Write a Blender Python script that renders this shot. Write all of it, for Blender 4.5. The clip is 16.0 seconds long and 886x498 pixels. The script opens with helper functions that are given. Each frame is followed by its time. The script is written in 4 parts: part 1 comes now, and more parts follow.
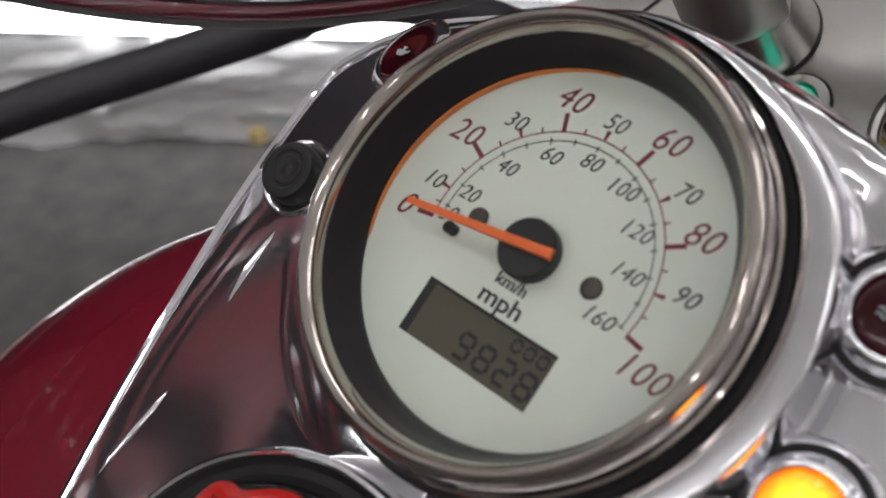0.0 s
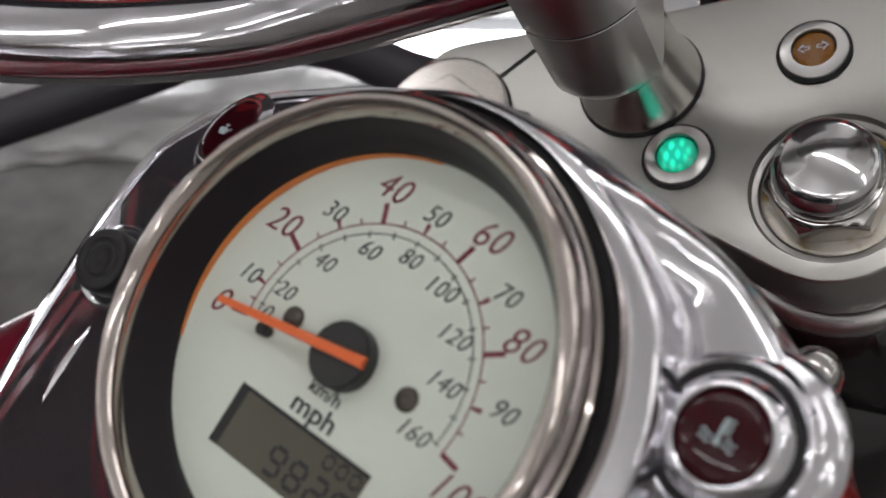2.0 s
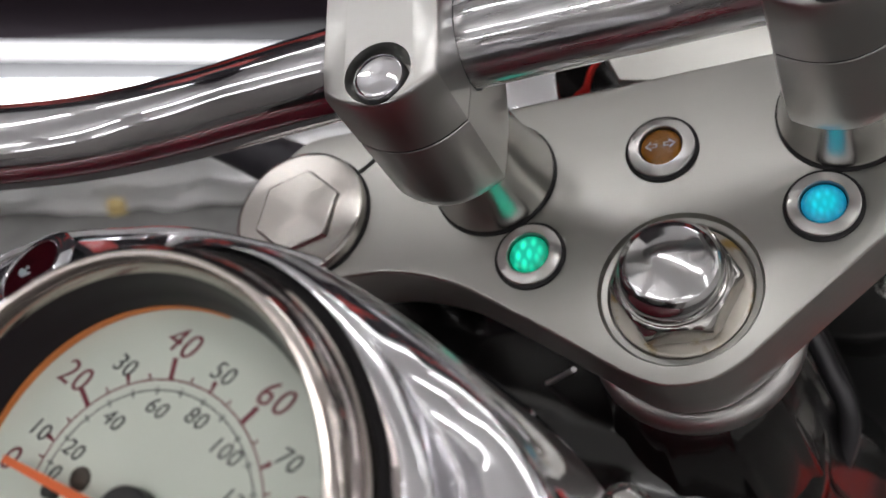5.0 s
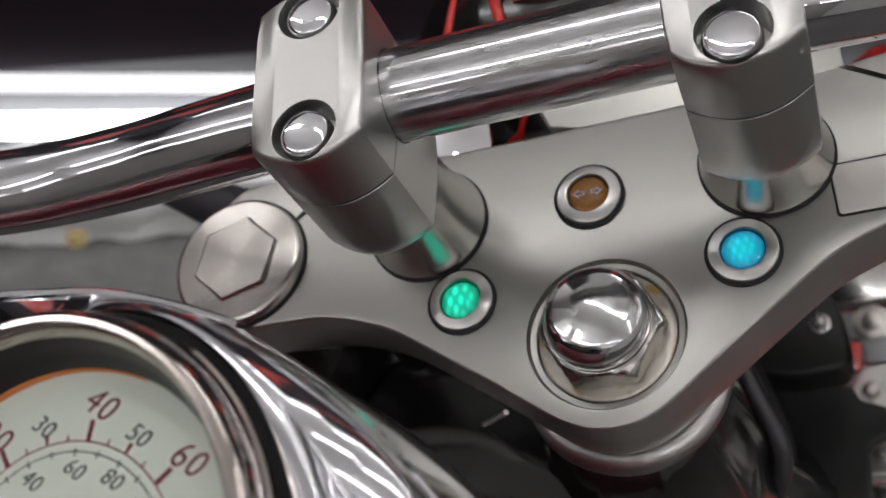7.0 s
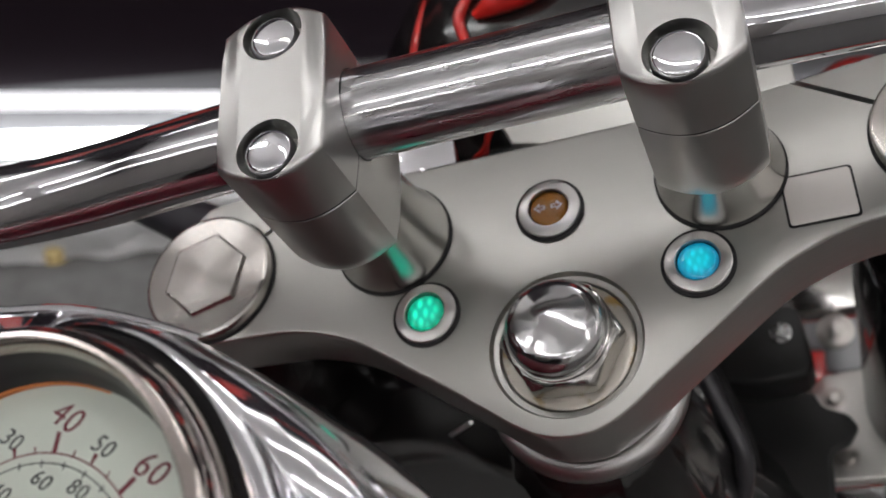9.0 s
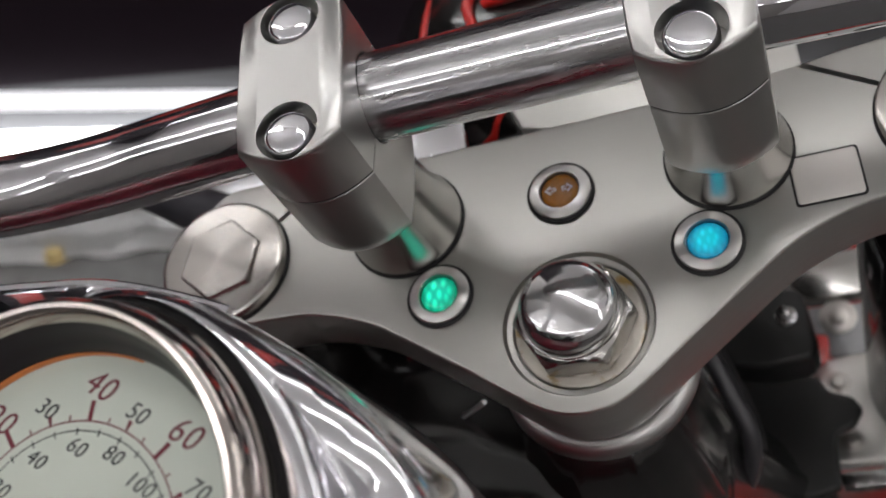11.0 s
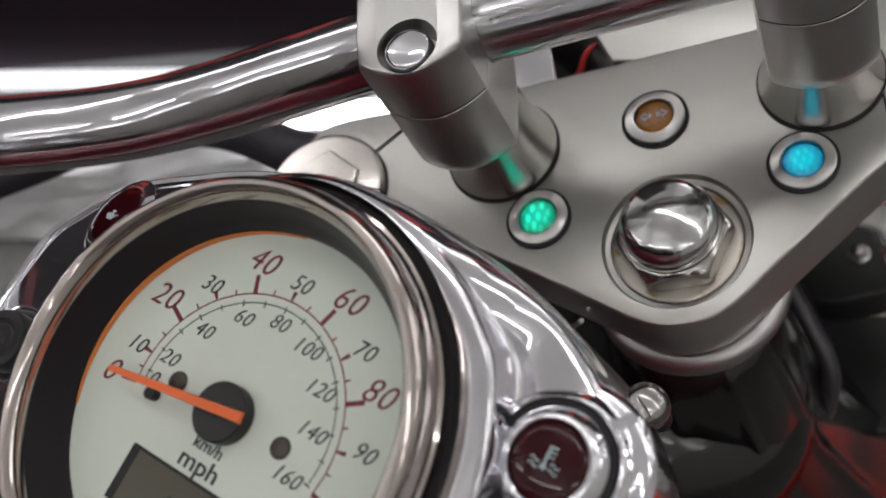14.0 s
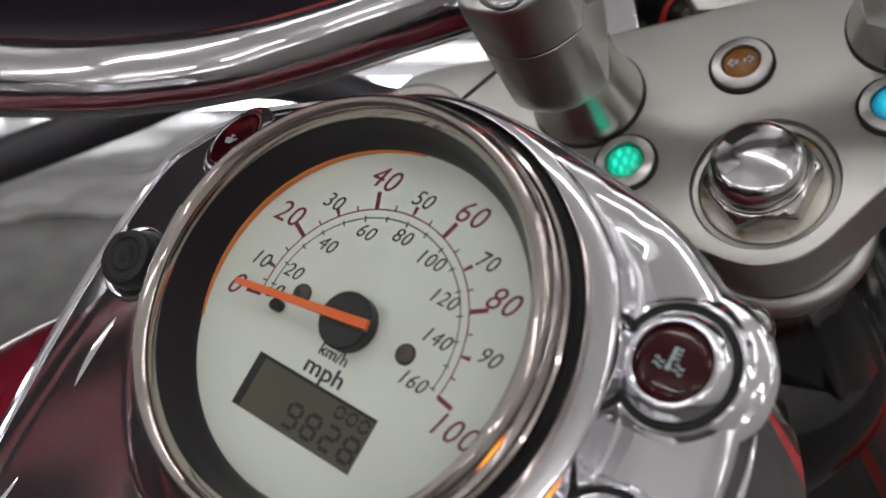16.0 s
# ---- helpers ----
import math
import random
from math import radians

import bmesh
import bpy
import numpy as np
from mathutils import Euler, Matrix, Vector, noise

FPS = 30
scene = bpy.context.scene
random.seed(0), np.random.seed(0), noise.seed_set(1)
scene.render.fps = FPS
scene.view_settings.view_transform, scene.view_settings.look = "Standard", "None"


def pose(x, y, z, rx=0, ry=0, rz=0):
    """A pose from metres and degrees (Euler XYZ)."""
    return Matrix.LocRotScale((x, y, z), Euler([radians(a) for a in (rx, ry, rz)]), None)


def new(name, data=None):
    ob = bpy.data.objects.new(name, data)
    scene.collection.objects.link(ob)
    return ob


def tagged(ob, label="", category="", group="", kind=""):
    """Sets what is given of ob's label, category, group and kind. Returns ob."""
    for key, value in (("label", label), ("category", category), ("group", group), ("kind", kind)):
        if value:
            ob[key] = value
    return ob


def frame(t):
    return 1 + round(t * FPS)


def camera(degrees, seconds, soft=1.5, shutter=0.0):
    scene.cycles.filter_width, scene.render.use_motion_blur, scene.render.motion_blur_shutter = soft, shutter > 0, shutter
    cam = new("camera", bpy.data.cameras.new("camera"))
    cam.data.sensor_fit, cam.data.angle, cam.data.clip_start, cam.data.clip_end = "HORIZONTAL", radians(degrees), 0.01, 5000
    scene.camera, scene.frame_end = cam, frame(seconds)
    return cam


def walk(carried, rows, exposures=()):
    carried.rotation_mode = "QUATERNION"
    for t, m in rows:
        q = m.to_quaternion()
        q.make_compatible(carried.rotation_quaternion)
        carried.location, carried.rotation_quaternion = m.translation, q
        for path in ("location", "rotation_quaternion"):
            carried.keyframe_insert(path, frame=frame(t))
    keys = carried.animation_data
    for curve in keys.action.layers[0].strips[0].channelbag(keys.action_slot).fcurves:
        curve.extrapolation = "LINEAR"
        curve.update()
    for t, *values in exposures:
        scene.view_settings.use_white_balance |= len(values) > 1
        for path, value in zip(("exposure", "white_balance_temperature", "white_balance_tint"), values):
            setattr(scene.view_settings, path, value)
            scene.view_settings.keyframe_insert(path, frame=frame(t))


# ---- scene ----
cam = camera(41.31, 16.0)
cam.data.dof.use_dof = True
cam.data.dof.focus_distance = 0.29
cam.data.dof.aperture_fstop = 18
PATH = [
    (0.0, pose(0.10895, -0.12541, 1.14938, 48.397, 4.512, 43.050)),
    (0.5, pose(0.10922, -0.11178, 1.14771, 48.431, 3.988, 42.560)),
    (1.0, pose(0.11024, -0.10155, 1.14795, 48.183, 3.871, 42.030)),
    (1.5, pose(0.11136, -0.09436, 1.14853, 48.314, 3.925, 41.375)),
    (2.0, pose(0.11199, -0.08984, 1.14853, 48.592, 3.937, 40.761)),
    (2.5, pose(0.11260, -0.08557, 1.14937, 48.622, 3.809, 40.404)),
    (3.0, pose(0.11242, -0.08063, 1.15180, 48.621, 3.619, 39.988)),
    (3.5, pose(0.11338, -0.07455, 1.15474, 48.902, 3.387, 39.453)),
    (4.0, pose(0.11715, -0.06643, 1.15746, 49.238, 3.216, 38.812)),
    (4.5, pose(0.12121, -0.06216, 1.15877, 49.656, 3.236, 38.376)),
    (5.0, pose(0.12298, -0.05931, 1.16003, 50.025, 3.145, 37.808)),
    (7.5, pose(0.13538, -0.05343, 1.17166, 51.410, 2.521, 35.924)),
    (8.0, pose(0.13756, -0.05468, 1.17343, 51.677, 2.495, 35.559)),
    (8.5, pose(0.13887, -0.05564, 1.17399, 51.787, 2.410, 35.324)),
    (9.0, pose(0.14088, -0.05573, 1.17429, 51.784, 2.433, 35.212)),
    (11.5, pose(0.14116, -0.06980, 1.17313, 51.793, 2.631, 34.790)),
    (12.0, pose(0.14093, -0.07469, 1.17162, 51.783, 2.750, 34.938)),
    (12.5, pose(0.13950, -0.08061, 1.17019, 51.671, 2.810, 35.069)),
    (13.0, pose(0.13785, -0.08676, 1.16867, 51.538, 2.903, 35.203)),
    (13.5, pose(0.13598, -0.09322, 1.16777, 51.474, 3.101, 35.395)),
    (14.0, pose(0.13470, -0.09945, 1.16638, 51.353, 3.325, 35.744)),
    (14.5, pose(0.13365, -0.10607, 1.16546, 51.208, 3.542, 36.084)),
    (15.0, pose(0.13151, -0.11268, 1.16294, 51.035, 3.761, 36.633)),
    (15.5, pose(0.13027, -0.11656, 1.16179, 50.833, 3.967, 37.079)),
    (16.0, pose(0.13005, -0.12089, 1.16085, 50.778, 4.168, 37.518)),
]
walk(cam, PATH)

# Frames: the dial of the speedometer and the top yoke of the fork, each with z out of its face (millimetres).
MM = 0.001
DIAL = pose(0, 0, 1.0, 34)
YOKE = Matrix(((0.83478, -0.54985, -0.02848, 0.01497), (0.47390, 0.74388, -0.47124, 0.16702), (0.28029, 0.37988, 0.88155, 0.93790), (0, 0, 0, 1)))

# ---- light ----
world = bpy.data.worlds.new("world")
scene.world = world
world.use_nodes = True
world.node_tree.nodes["Background"].inputs[0].default_value = (0.75, 0.8, 0.9, 1)
world.node_tree.nodes["Background"].inputs[1].default_value = 0.12
scene.view_settings.exposure = 0.52


# ---- materials ----
def material(name, color, rough=0.5, metal=0.0, coat=0.0, grain=0.0, scale=200.0, bump=0.0, stain=0.0, stretch=(1, 1, 1), emit=0.0, tint=None, spec=0.5):
    """Principled surface with fine grain and broad wear; scale counts grains per metre."""
    m = bpy.data.materials.new(name)
    m.use_nodes = True
    t = m.node_tree
    b = t.nodes["Principled BSDF"]
    b.inputs["Base Color"].default_value = (*color, 1)
    b.inputs["Roughness"].default_value = rough
    b.inputs["Metallic"].default_value = metal
    b.inputs["Coat Weight"].default_value = coat
    b.inputs["Coat Roughness"].default_value = 0.04
    b.inputs["Specular IOR Level"].default_value = spec
    if emit:
        b.inputs["Emission Color"].default_value = (*(tint or color), 1)
        b.inputs["Emission Strength"].default_value = emit
    if grain or bump or stain:
        pos = t.nodes.new("ShaderNodeTexCoord")
        mp = t.nodes.new("ShaderNodeMapping")
        mp.inputs["Scale"].default_value = stretch
        t.links.new(pos.outputs["Object"], mp.inputs["Vector"])
        fine = t.nodes.new("ShaderNodeTexNoise")
        fine.inputs["Scale"].default_value = scale
        fine.inputs["Detail"].default_value = 6
        broad = t.nodes.new("ShaderNodeTexNoise")
        broad.inputs["Scale"].default_value = scale / 14
        broad.inputs["Detail"].default_value = 4
        for nd in (fine, broad):
            t.links.new(mp.outputs[0], nd.inputs["Vector"])
        mix = t.nodes.new("ShaderNodeMix")
        mix.data_type = "RGBA"
        mix.inputs["A"].default_value = (*[c * (1 - stain) for c in color], 1)
        mix.inputs["B"].default_value = (*[min(1, c * (1 + stain * 0.6)) for c in color], 1)
        t.links.new(broad.outputs["Fac"], mix.inputs["Factor"])
        t.links.new(mix.outputs["Result"], b.inputs["Base Color"])
        rr = t.nodes.new("ShaderNodeMapRange")
        rr.inputs["To Min"].default_value = max(0.01, rough - grain)
        rr.inputs["To Max"].default_value = rough + grain
        add = t.nodes.new("ShaderNodeMath")
        add.operation = "ADD"
        half = t.nodes.new("ShaderNodeMath")
        half.operation = "MULTIPLY"
        half.inputs[1].default_value = 0.5
        t.links.new(fine.outputs["Fac"], add.inputs[0])
        t.links.new(broad.outputs["Fac"], add.inputs[1])
        t.links.new(add.outputs[0], half.inputs[0])
        t.links.new(half.outputs[0], rr.inputs["Value"])
        t.links.new(rr.outputs[0], b.inputs["Roughness"])
        if bump:
            bp = t.nodes.new("ShaderNodeBump")
            bp.inputs["Strength"].default_value = bump
            bp.inputs["Distance"].default_value = 0.0004
            t.links.new(fine.outputs["Fac"], bp.inputs["Height"])
            t.links.new(bp.outputs[0], b.inputs["Normal"])
    return m


CHROME = material("chrome", (0.7, 0.695, 0.725), 0.055, 0.97, grain=0.035, scale=700, stain=0.06, bump=0.012)
BEZEL_CHROME = material("warm_chrome", (0.5, 0.45, 0.42), 0.08, 0.97, grain=0.05, scale=700, stain=0.08)
DULL_STEEL = material("dull_bolt_steel", (0.45, 0.44, 0.44), 0.26, 1.0, grain=0.08, scale=700, stain=0.15)
NUT_CHROME = material("smudged_chrome", (0.58, 0.575, 0.585), 0.11, 0.97, grain=0.09, scale=420, stain=0.16, bump=0.01)
CHROME_WORN = material("worn_chrome", (0.42, 0.405, 0.39), 0.15, 0.95, grain=0.05, scale=700, stain=0.12, bump=0.03)
ALU = material("satin_aluminium", (0.505, 0.5, 0.475), 0.36, 1.0, grain=0.1, scale=420, stain=0.2, bump=0.03, stretch=(0.22, 1, 1))
ALU_SIDE = material("turned_aluminium", (0.68, 0.67, 0.65), 0.34, 1.0, grain=0.04, scale=600, stain=0.08, bump=0.03, stretch=(1, 1, 12))
WASHER = material("stained_washer_steel", (0.5, 0.47, 0.42), 0.35, 1.0, grain=0.15, scale=260, stain=0.45, bump=0.05)
ALU_CAST = material("polished_cast_aluminium", (0.59, 0.585, 0.57), 0.325, 1.0, grain=0.02, scale=260, stain=0.1)
TURNED = material("faced_steel", (0.6, 0.57, 0.54), 0.22, 1.0, grain=0.04, scale=800, stain=0.06)


def rust(m, color, start, scale):
    """Patches of yellow-brown staining laid over the metal."""
    t = m.node_tree
    b = t.nodes["Principled BSDF"]
    pos = t.nodes.new("ShaderNodeTexCoord")
    n = t.nodes.new("ShaderNodeTexNoise")
    n.inputs["Scale"].default_value = scale
    n.inputs["Detail"].default_value = 8
    t.links.new(pos.outputs["Object"], n.inputs["Vector"])
    lim = t.nodes.new("ShaderNodeMapRange")
    lim.inputs["From Min"].default_value, lim.inputs["From Max"].default_value = start, start + 0.12
    t.links.new(n.outputs["Fac"], lim.inputs["Value"])
    mix = t.nodes.new("ShaderNodeMix")
    mix.data_type = "RGBA"
    t.links.new(b.inputs["Base Color"].links[0].from_socket, mix.inputs["A"])
    mix.inputs["B"].default_value = (*color, 1)
    t.links.new(lim.outputs[0], mix.inputs["Factor"])
    t.links.new(mix.outputs["Result"], b.inputs["Base Color"])
    dull = t.nodes.new("ShaderNodeMapRange")
    dull.inputs["To Min"].default_value, dull.inputs["To Max"].default_value = 1.0, 0.35
    t.links.new(lim.outputs[0], dull.inputs["Value"])
    t.links.new(dull.outputs[0], b.inputs["Metallic"])


rust(WASHER, (0.3, 0.2, 0.06), 0.54, 130)


def smudge(m, scale, amount, stretch=(1, 1, 1)):
    """Handled metal: broad patches and streaks where the polish is duller or brighter."""
    t = m.node_tree
    b = t.nodes["Principled BSDF"]
    pos = t.nodes.new("ShaderNodeTexCoord")
    mp = t.nodes.new("ShaderNodeMapping")
    mp.inputs["Scale"].default_value = stretch
    n = t.nodes.new("ShaderNodeTexNoise")
    n.inputs["Scale"].default_value = scale
    n.inputs["Detail"].default_value = 2
    lim = t.nodes.new("ShaderNodeMapRange")
    lim.inputs["From Min"].default_value, lim.inputs["From Max"].default_value = 0.25, 0.75
    lim.inputs["To Min"].default_value, lim.inputs["To Max"].default_value = -amount, amount
    lim.interpolation_type = "SMOOTHSTEP"
    add = t.nodes.new("ShaderNodeMath")
    add.operation = "ADD"
    add.use_clamp = True
    t.links.new(pos.outputs["Object"], mp.inputs["Vector"])
    t.links.new(mp.outputs[0], n.inputs["Vector"])
    t.links.new(n.outputs["Fac"], lim.inputs["Value"])
    t.links.new(b.inputs["Roughness"].links[0].from_socket, add.inputs[0])
    t.links.new(lim.outputs[0], add.inputs[1])
    t.links.new(add.outputs[0], b.inputs["Roughness"])


smudge(ALU, 24, 0.05, (0.6, 1, 1))
BAR_CHROME = material("handled_chrome", (0.58, 0.575, 0.6), 0.08, 0.97, grain=0.04, scale=500, stain=0.1, bump=0.012)
smudge(BAR_CHROME, 90, 0.06, (0.25, 1, 1))


def haze(m, share, rough, stretch, scale):
    """Fine lengthwise scuffs: part of the gloss is spread wide, more in some streaks than in others."""
    t = m.node_tree
    b = t.nodes["Principled BSDF"]
    dull = t.nodes.new("ShaderNodeBsdfPrincipled")
    dull.inputs["Base Color"].default_value = b.inputs["Base Color"].default_value
    dull.inputs["Metallic"].default_value = b.inputs["Metallic"].default_value
    dull.inputs["Roughness"].default_value = rough
    pos = t.nodes.new("ShaderNodeTexCoord")
    mp = t.nodes.new("ShaderNodeMapping")
    mp.inputs["Scale"].default_value = stretch
    n = t.nodes.new("ShaderNodeTexNoise")
    n.inputs["Scale"].default_value = scale
    n.inputs["Detail"].default_value = 7
    n.inputs["Roughness"].default_value = 0.65
    lim = t.nodes.new("ShaderNodeMapRange")
    lim.inputs["From Min"].default_value, lim.inputs["From Max"].default_value = 0.3, 0.7
    lim.inputs["To Min"].default_value, lim.inputs["To Max"].default_value = share - 0.2, share + 0.2
    mix = t.nodes.new("ShaderNodeMixShader")
    t.links.new(pos.outputs["Object"], mp.inputs["Vector"])
    t.links.new(mp.outputs[0], n.inputs["Vector"])
    t.links.new(n.outputs["Fac"], lim.inputs["Value"])
    t.links.new(lim.outputs[0], mix.inputs["Fac"])
    t.links.new(b.outputs[0], mix.inputs[1])
    t.links.new(dull.outputs[0], mix.inputs[2])
    t.links.new(mix.outputs[0], t.nodes["Material Output"].inputs["Surface"])


SCUFFED_CHROME = material("scuffed_chrome", (0.55, 0.545, 0.56), 0.09, 0.97, grain=0.04, scale=500, stain=0.1, bump=0.012)
haze(SCUFFED_CHROME, 0.3, 0.28, (0.12, 1, 1), 260)


def lathe_sheen(m, amount):
    """Circular tool marks: the gloss is drawn out across them."""
    t = m.node_tree
    b = t.nodes["Principled BSDF"]
    g = t.nodes.new("ShaderNodeTangent")
    g.direction_type, g.axis = "RADIAL", "Z"
    b.inputs["Anisotropic"].default_value = amount
    b.inputs["Anisotropic Rotation"].default_value = 0.25
    t.links.new(g.outputs[0], b.inputs["Tangent"])


lathe_sheen(TURNED, 0.85)
ALU_SPUN = material("spun_aluminium", (0.52, 0.51, 0.49), 0.25, 1.0, grain=0.02, scale=600, stain=0.08, stretch=(1, 1, 6))
lathe_sheen(ALU_SPUN, 0.35)
RING = material("faced_chrome_ring", (0.6, 0.59, 0.58), 0.3, 1.0, grain=0.04, scale=800, stain=0.05)
lathe_sheen(RING, 0.5)
STEEL_TURNED = material("turned_steel", (0.6, 0.57, 0.54), 0.34, 1.0, grain=0.05, scale=800, stain=0.1)
BRIGHT_WIRE = material("bright_tinned_wire", (0.9, 0.9, 0.9), 0.35, 0.8, grain=0.05, scale=900)
SATIN_PLATE = material("pale_satin_aluminium", (0.7, 0.68, 0.65), 0.42, 0.8, grain=0.08, scale=300, stain=0.2)
GREY_PANEL = material("grey_satin_metal", (0.3, 0.3, 0.31), 0.4, 0.7, grain=0.08, scale=300, stain=0.15)
RING_STEEL = material("rolled_steel", (0.5, 0.49, 0.485), 0.36, 1.0, grain=0.02, scale=300, stain=0.06)
PLAQUE = material("pale_satin_plate", (0.74, 0.71, 0.68), 0.5, 0.9, grain=0.06, scale=500, stain=0.05)
DARK_STEEL = material("dark_steel", (0.06, 0.06, 0.06), 0.45, 1.0, grain=0.1, scale=900)
SCREW_STEEL = material("browned_steel", (0.09, 0.08, 0.07), 0.4, 0.85, grain=0.1, scale=900, stain=0.3)
BLACK_RUBBER = material("black_rubber", (0.018, 0.017, 0.018), 0.55, grain=0.1, scale=300, bump=0.05, spec=0.22)
KNOB_RUBBER = material("worn_black_rubber", (0.017, 0.016, 0.017), 0.42, grain=0.1, scale=500, bump=0.05, spec=0.25)
CABLE_SHEATH = material("satin_black_sheath", (0.045, 0.043, 0.048), 0.3, grain=0.08, scale=400, spec=0.5)
SLEEVE = material("grey_cable_sleeve", (0.032, 0.031, 0.038), 0.5, grain=0.1, scale=300, stain=0.1, spec=0.4)
BLACK_PAINT = material("black_gloss_paint", (0.011, 0.01, 0.01), 0.14, spec=0.5, coat=0.2, grain=0.03, scale=60)
BLACK_PLASTIC = material("black_plastic", (0.015, 0.015, 0.015), 0.4, grain=0.08, scale=600, bump=0.06, spec=0.4)
RED_PAINT = material("deep_red_lacquer", (0.19, 0.008, 0.022), 0.25, coat=1.0, grain=0.03, scale=150, stain=0.1)
RED_BRIGHT = material("bright_red_paint", (0.6, 0.02, 0.015), 0.3, coat=0.6, grain=0.05, scale=100, stain=0.1)
WELL = material("gauge_well_black", (0.012, 0.009, 0.012), 0.35, spec=0.3, grain=0.04, scale=300)
FACE = material("gauge_face", (0.6, 0.645, 0.575), 0.6, grain=0.05, scale=300, stain=0.03)
INK_RED = material("ink_maroon", (0.16, 0.02, 0.035), 0.6)
INK_BLACK = material("ink_charcoal", (0.03, 0.03, 0.035), 0.6)
NEEDLE = material("needle_orange", (0.72, 0.135, 0.03), 0.4)
ORANGE_RING = material("orange_ring", (0.66, 0.21, 0.05), 0.45)
LCD = material("lcd_olive", (0.06, 0.055, 0.034), 0.35, grain=0.04, scale=300, stain=0.15)
LCD_BLACK = material("lcd_segment_and_shade", (0.006, 0.006, 0.006), 0.5)
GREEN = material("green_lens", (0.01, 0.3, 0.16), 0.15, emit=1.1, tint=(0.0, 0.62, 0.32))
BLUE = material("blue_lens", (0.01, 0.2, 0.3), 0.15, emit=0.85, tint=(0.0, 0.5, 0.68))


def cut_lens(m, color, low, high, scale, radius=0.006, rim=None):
    """Paints a lit lens's prism cells and its falloff to the rim into the emission."""
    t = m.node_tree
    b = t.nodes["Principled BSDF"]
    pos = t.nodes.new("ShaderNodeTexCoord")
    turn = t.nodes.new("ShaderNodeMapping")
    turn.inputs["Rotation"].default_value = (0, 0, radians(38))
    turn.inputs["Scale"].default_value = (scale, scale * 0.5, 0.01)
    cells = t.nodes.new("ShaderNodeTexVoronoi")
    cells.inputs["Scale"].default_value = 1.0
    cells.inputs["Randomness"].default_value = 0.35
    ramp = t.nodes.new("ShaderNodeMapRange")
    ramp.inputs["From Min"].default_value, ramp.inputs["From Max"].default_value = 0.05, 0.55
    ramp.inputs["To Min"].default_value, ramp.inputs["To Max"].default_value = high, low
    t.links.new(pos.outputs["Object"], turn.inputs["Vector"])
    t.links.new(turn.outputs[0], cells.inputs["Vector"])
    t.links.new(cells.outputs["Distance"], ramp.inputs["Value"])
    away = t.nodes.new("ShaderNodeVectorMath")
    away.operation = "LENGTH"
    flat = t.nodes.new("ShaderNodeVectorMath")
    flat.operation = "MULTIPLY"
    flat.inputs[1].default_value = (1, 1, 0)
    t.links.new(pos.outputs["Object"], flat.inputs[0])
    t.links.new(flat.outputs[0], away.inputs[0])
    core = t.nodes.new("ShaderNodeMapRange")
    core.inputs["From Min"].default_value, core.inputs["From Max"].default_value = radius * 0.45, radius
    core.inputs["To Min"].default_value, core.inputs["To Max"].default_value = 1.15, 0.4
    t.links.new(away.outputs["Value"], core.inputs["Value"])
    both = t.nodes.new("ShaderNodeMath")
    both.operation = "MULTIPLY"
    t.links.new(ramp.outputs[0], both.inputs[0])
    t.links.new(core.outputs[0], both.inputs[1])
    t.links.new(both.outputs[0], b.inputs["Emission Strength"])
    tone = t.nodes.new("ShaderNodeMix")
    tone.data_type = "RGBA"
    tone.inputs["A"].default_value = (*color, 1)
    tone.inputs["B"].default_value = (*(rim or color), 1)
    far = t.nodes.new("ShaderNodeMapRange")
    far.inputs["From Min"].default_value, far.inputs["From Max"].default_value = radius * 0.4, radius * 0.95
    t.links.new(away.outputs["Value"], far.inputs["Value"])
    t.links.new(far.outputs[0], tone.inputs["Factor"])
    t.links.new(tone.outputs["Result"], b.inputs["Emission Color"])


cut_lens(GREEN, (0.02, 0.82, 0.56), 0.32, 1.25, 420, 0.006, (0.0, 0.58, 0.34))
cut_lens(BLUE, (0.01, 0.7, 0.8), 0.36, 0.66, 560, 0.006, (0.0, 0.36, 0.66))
AMBER = material("amber_lens_off", (0.28, 0.105, 0.005), 0.2, coat=0.1, grain=0.05, scale=900, stain=0.5, bump=1.0)
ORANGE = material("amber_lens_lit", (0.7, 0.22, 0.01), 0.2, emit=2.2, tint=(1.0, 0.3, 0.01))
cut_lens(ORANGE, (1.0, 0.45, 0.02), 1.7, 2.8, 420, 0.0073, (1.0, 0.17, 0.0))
LENS_RED = material("dark_red_lens", (0.03, 0.0018, 0.004), 0.08, coat=0.1, spec=0.25)
ICON = material("icon_white", (0.78, 0.8, 0.8), 0.5)
ICON_DIM = material("icon_pale", (0.33, 0.4, 0.42), 0.5)
CONCRETE = material("speckled_grey_floor", (0.117, 0.113, 0.11), 0.8, grain=0.1, scale=260, bump=0.6, stain=0.7)
SHEET = material("white_sheet", (0.9, 0.9, 0.9), 0.6, grain=0.1, scale=30, stain=0.15, bump=0.2)
DARK_PANEL = material("dark_satin_panel", (0.015, 0.009, 0.014), 0.55, spec=0.15, grain=0.05, scale=20)
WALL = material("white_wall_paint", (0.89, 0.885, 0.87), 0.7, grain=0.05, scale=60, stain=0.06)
# Tones of unseen walls, set by how dark the metal's reflections should be.
GREY_WALL = material("unseen_wall_grey", (0.38, 0.37, 0.36), 0.6, grain=0.05, scale=60, stain=0.1)
DIM_WALL = material("unseen_wall_brown_grey", (0.33, 0.31, 0.29), 0.6, grain=0.05, scale=60, stain=0.1)
TUBE = material("led_tube", (0.9, 0.9, 0.9), 0.4, emit=12.4, tint=(0.985, 0.972, 0.975))
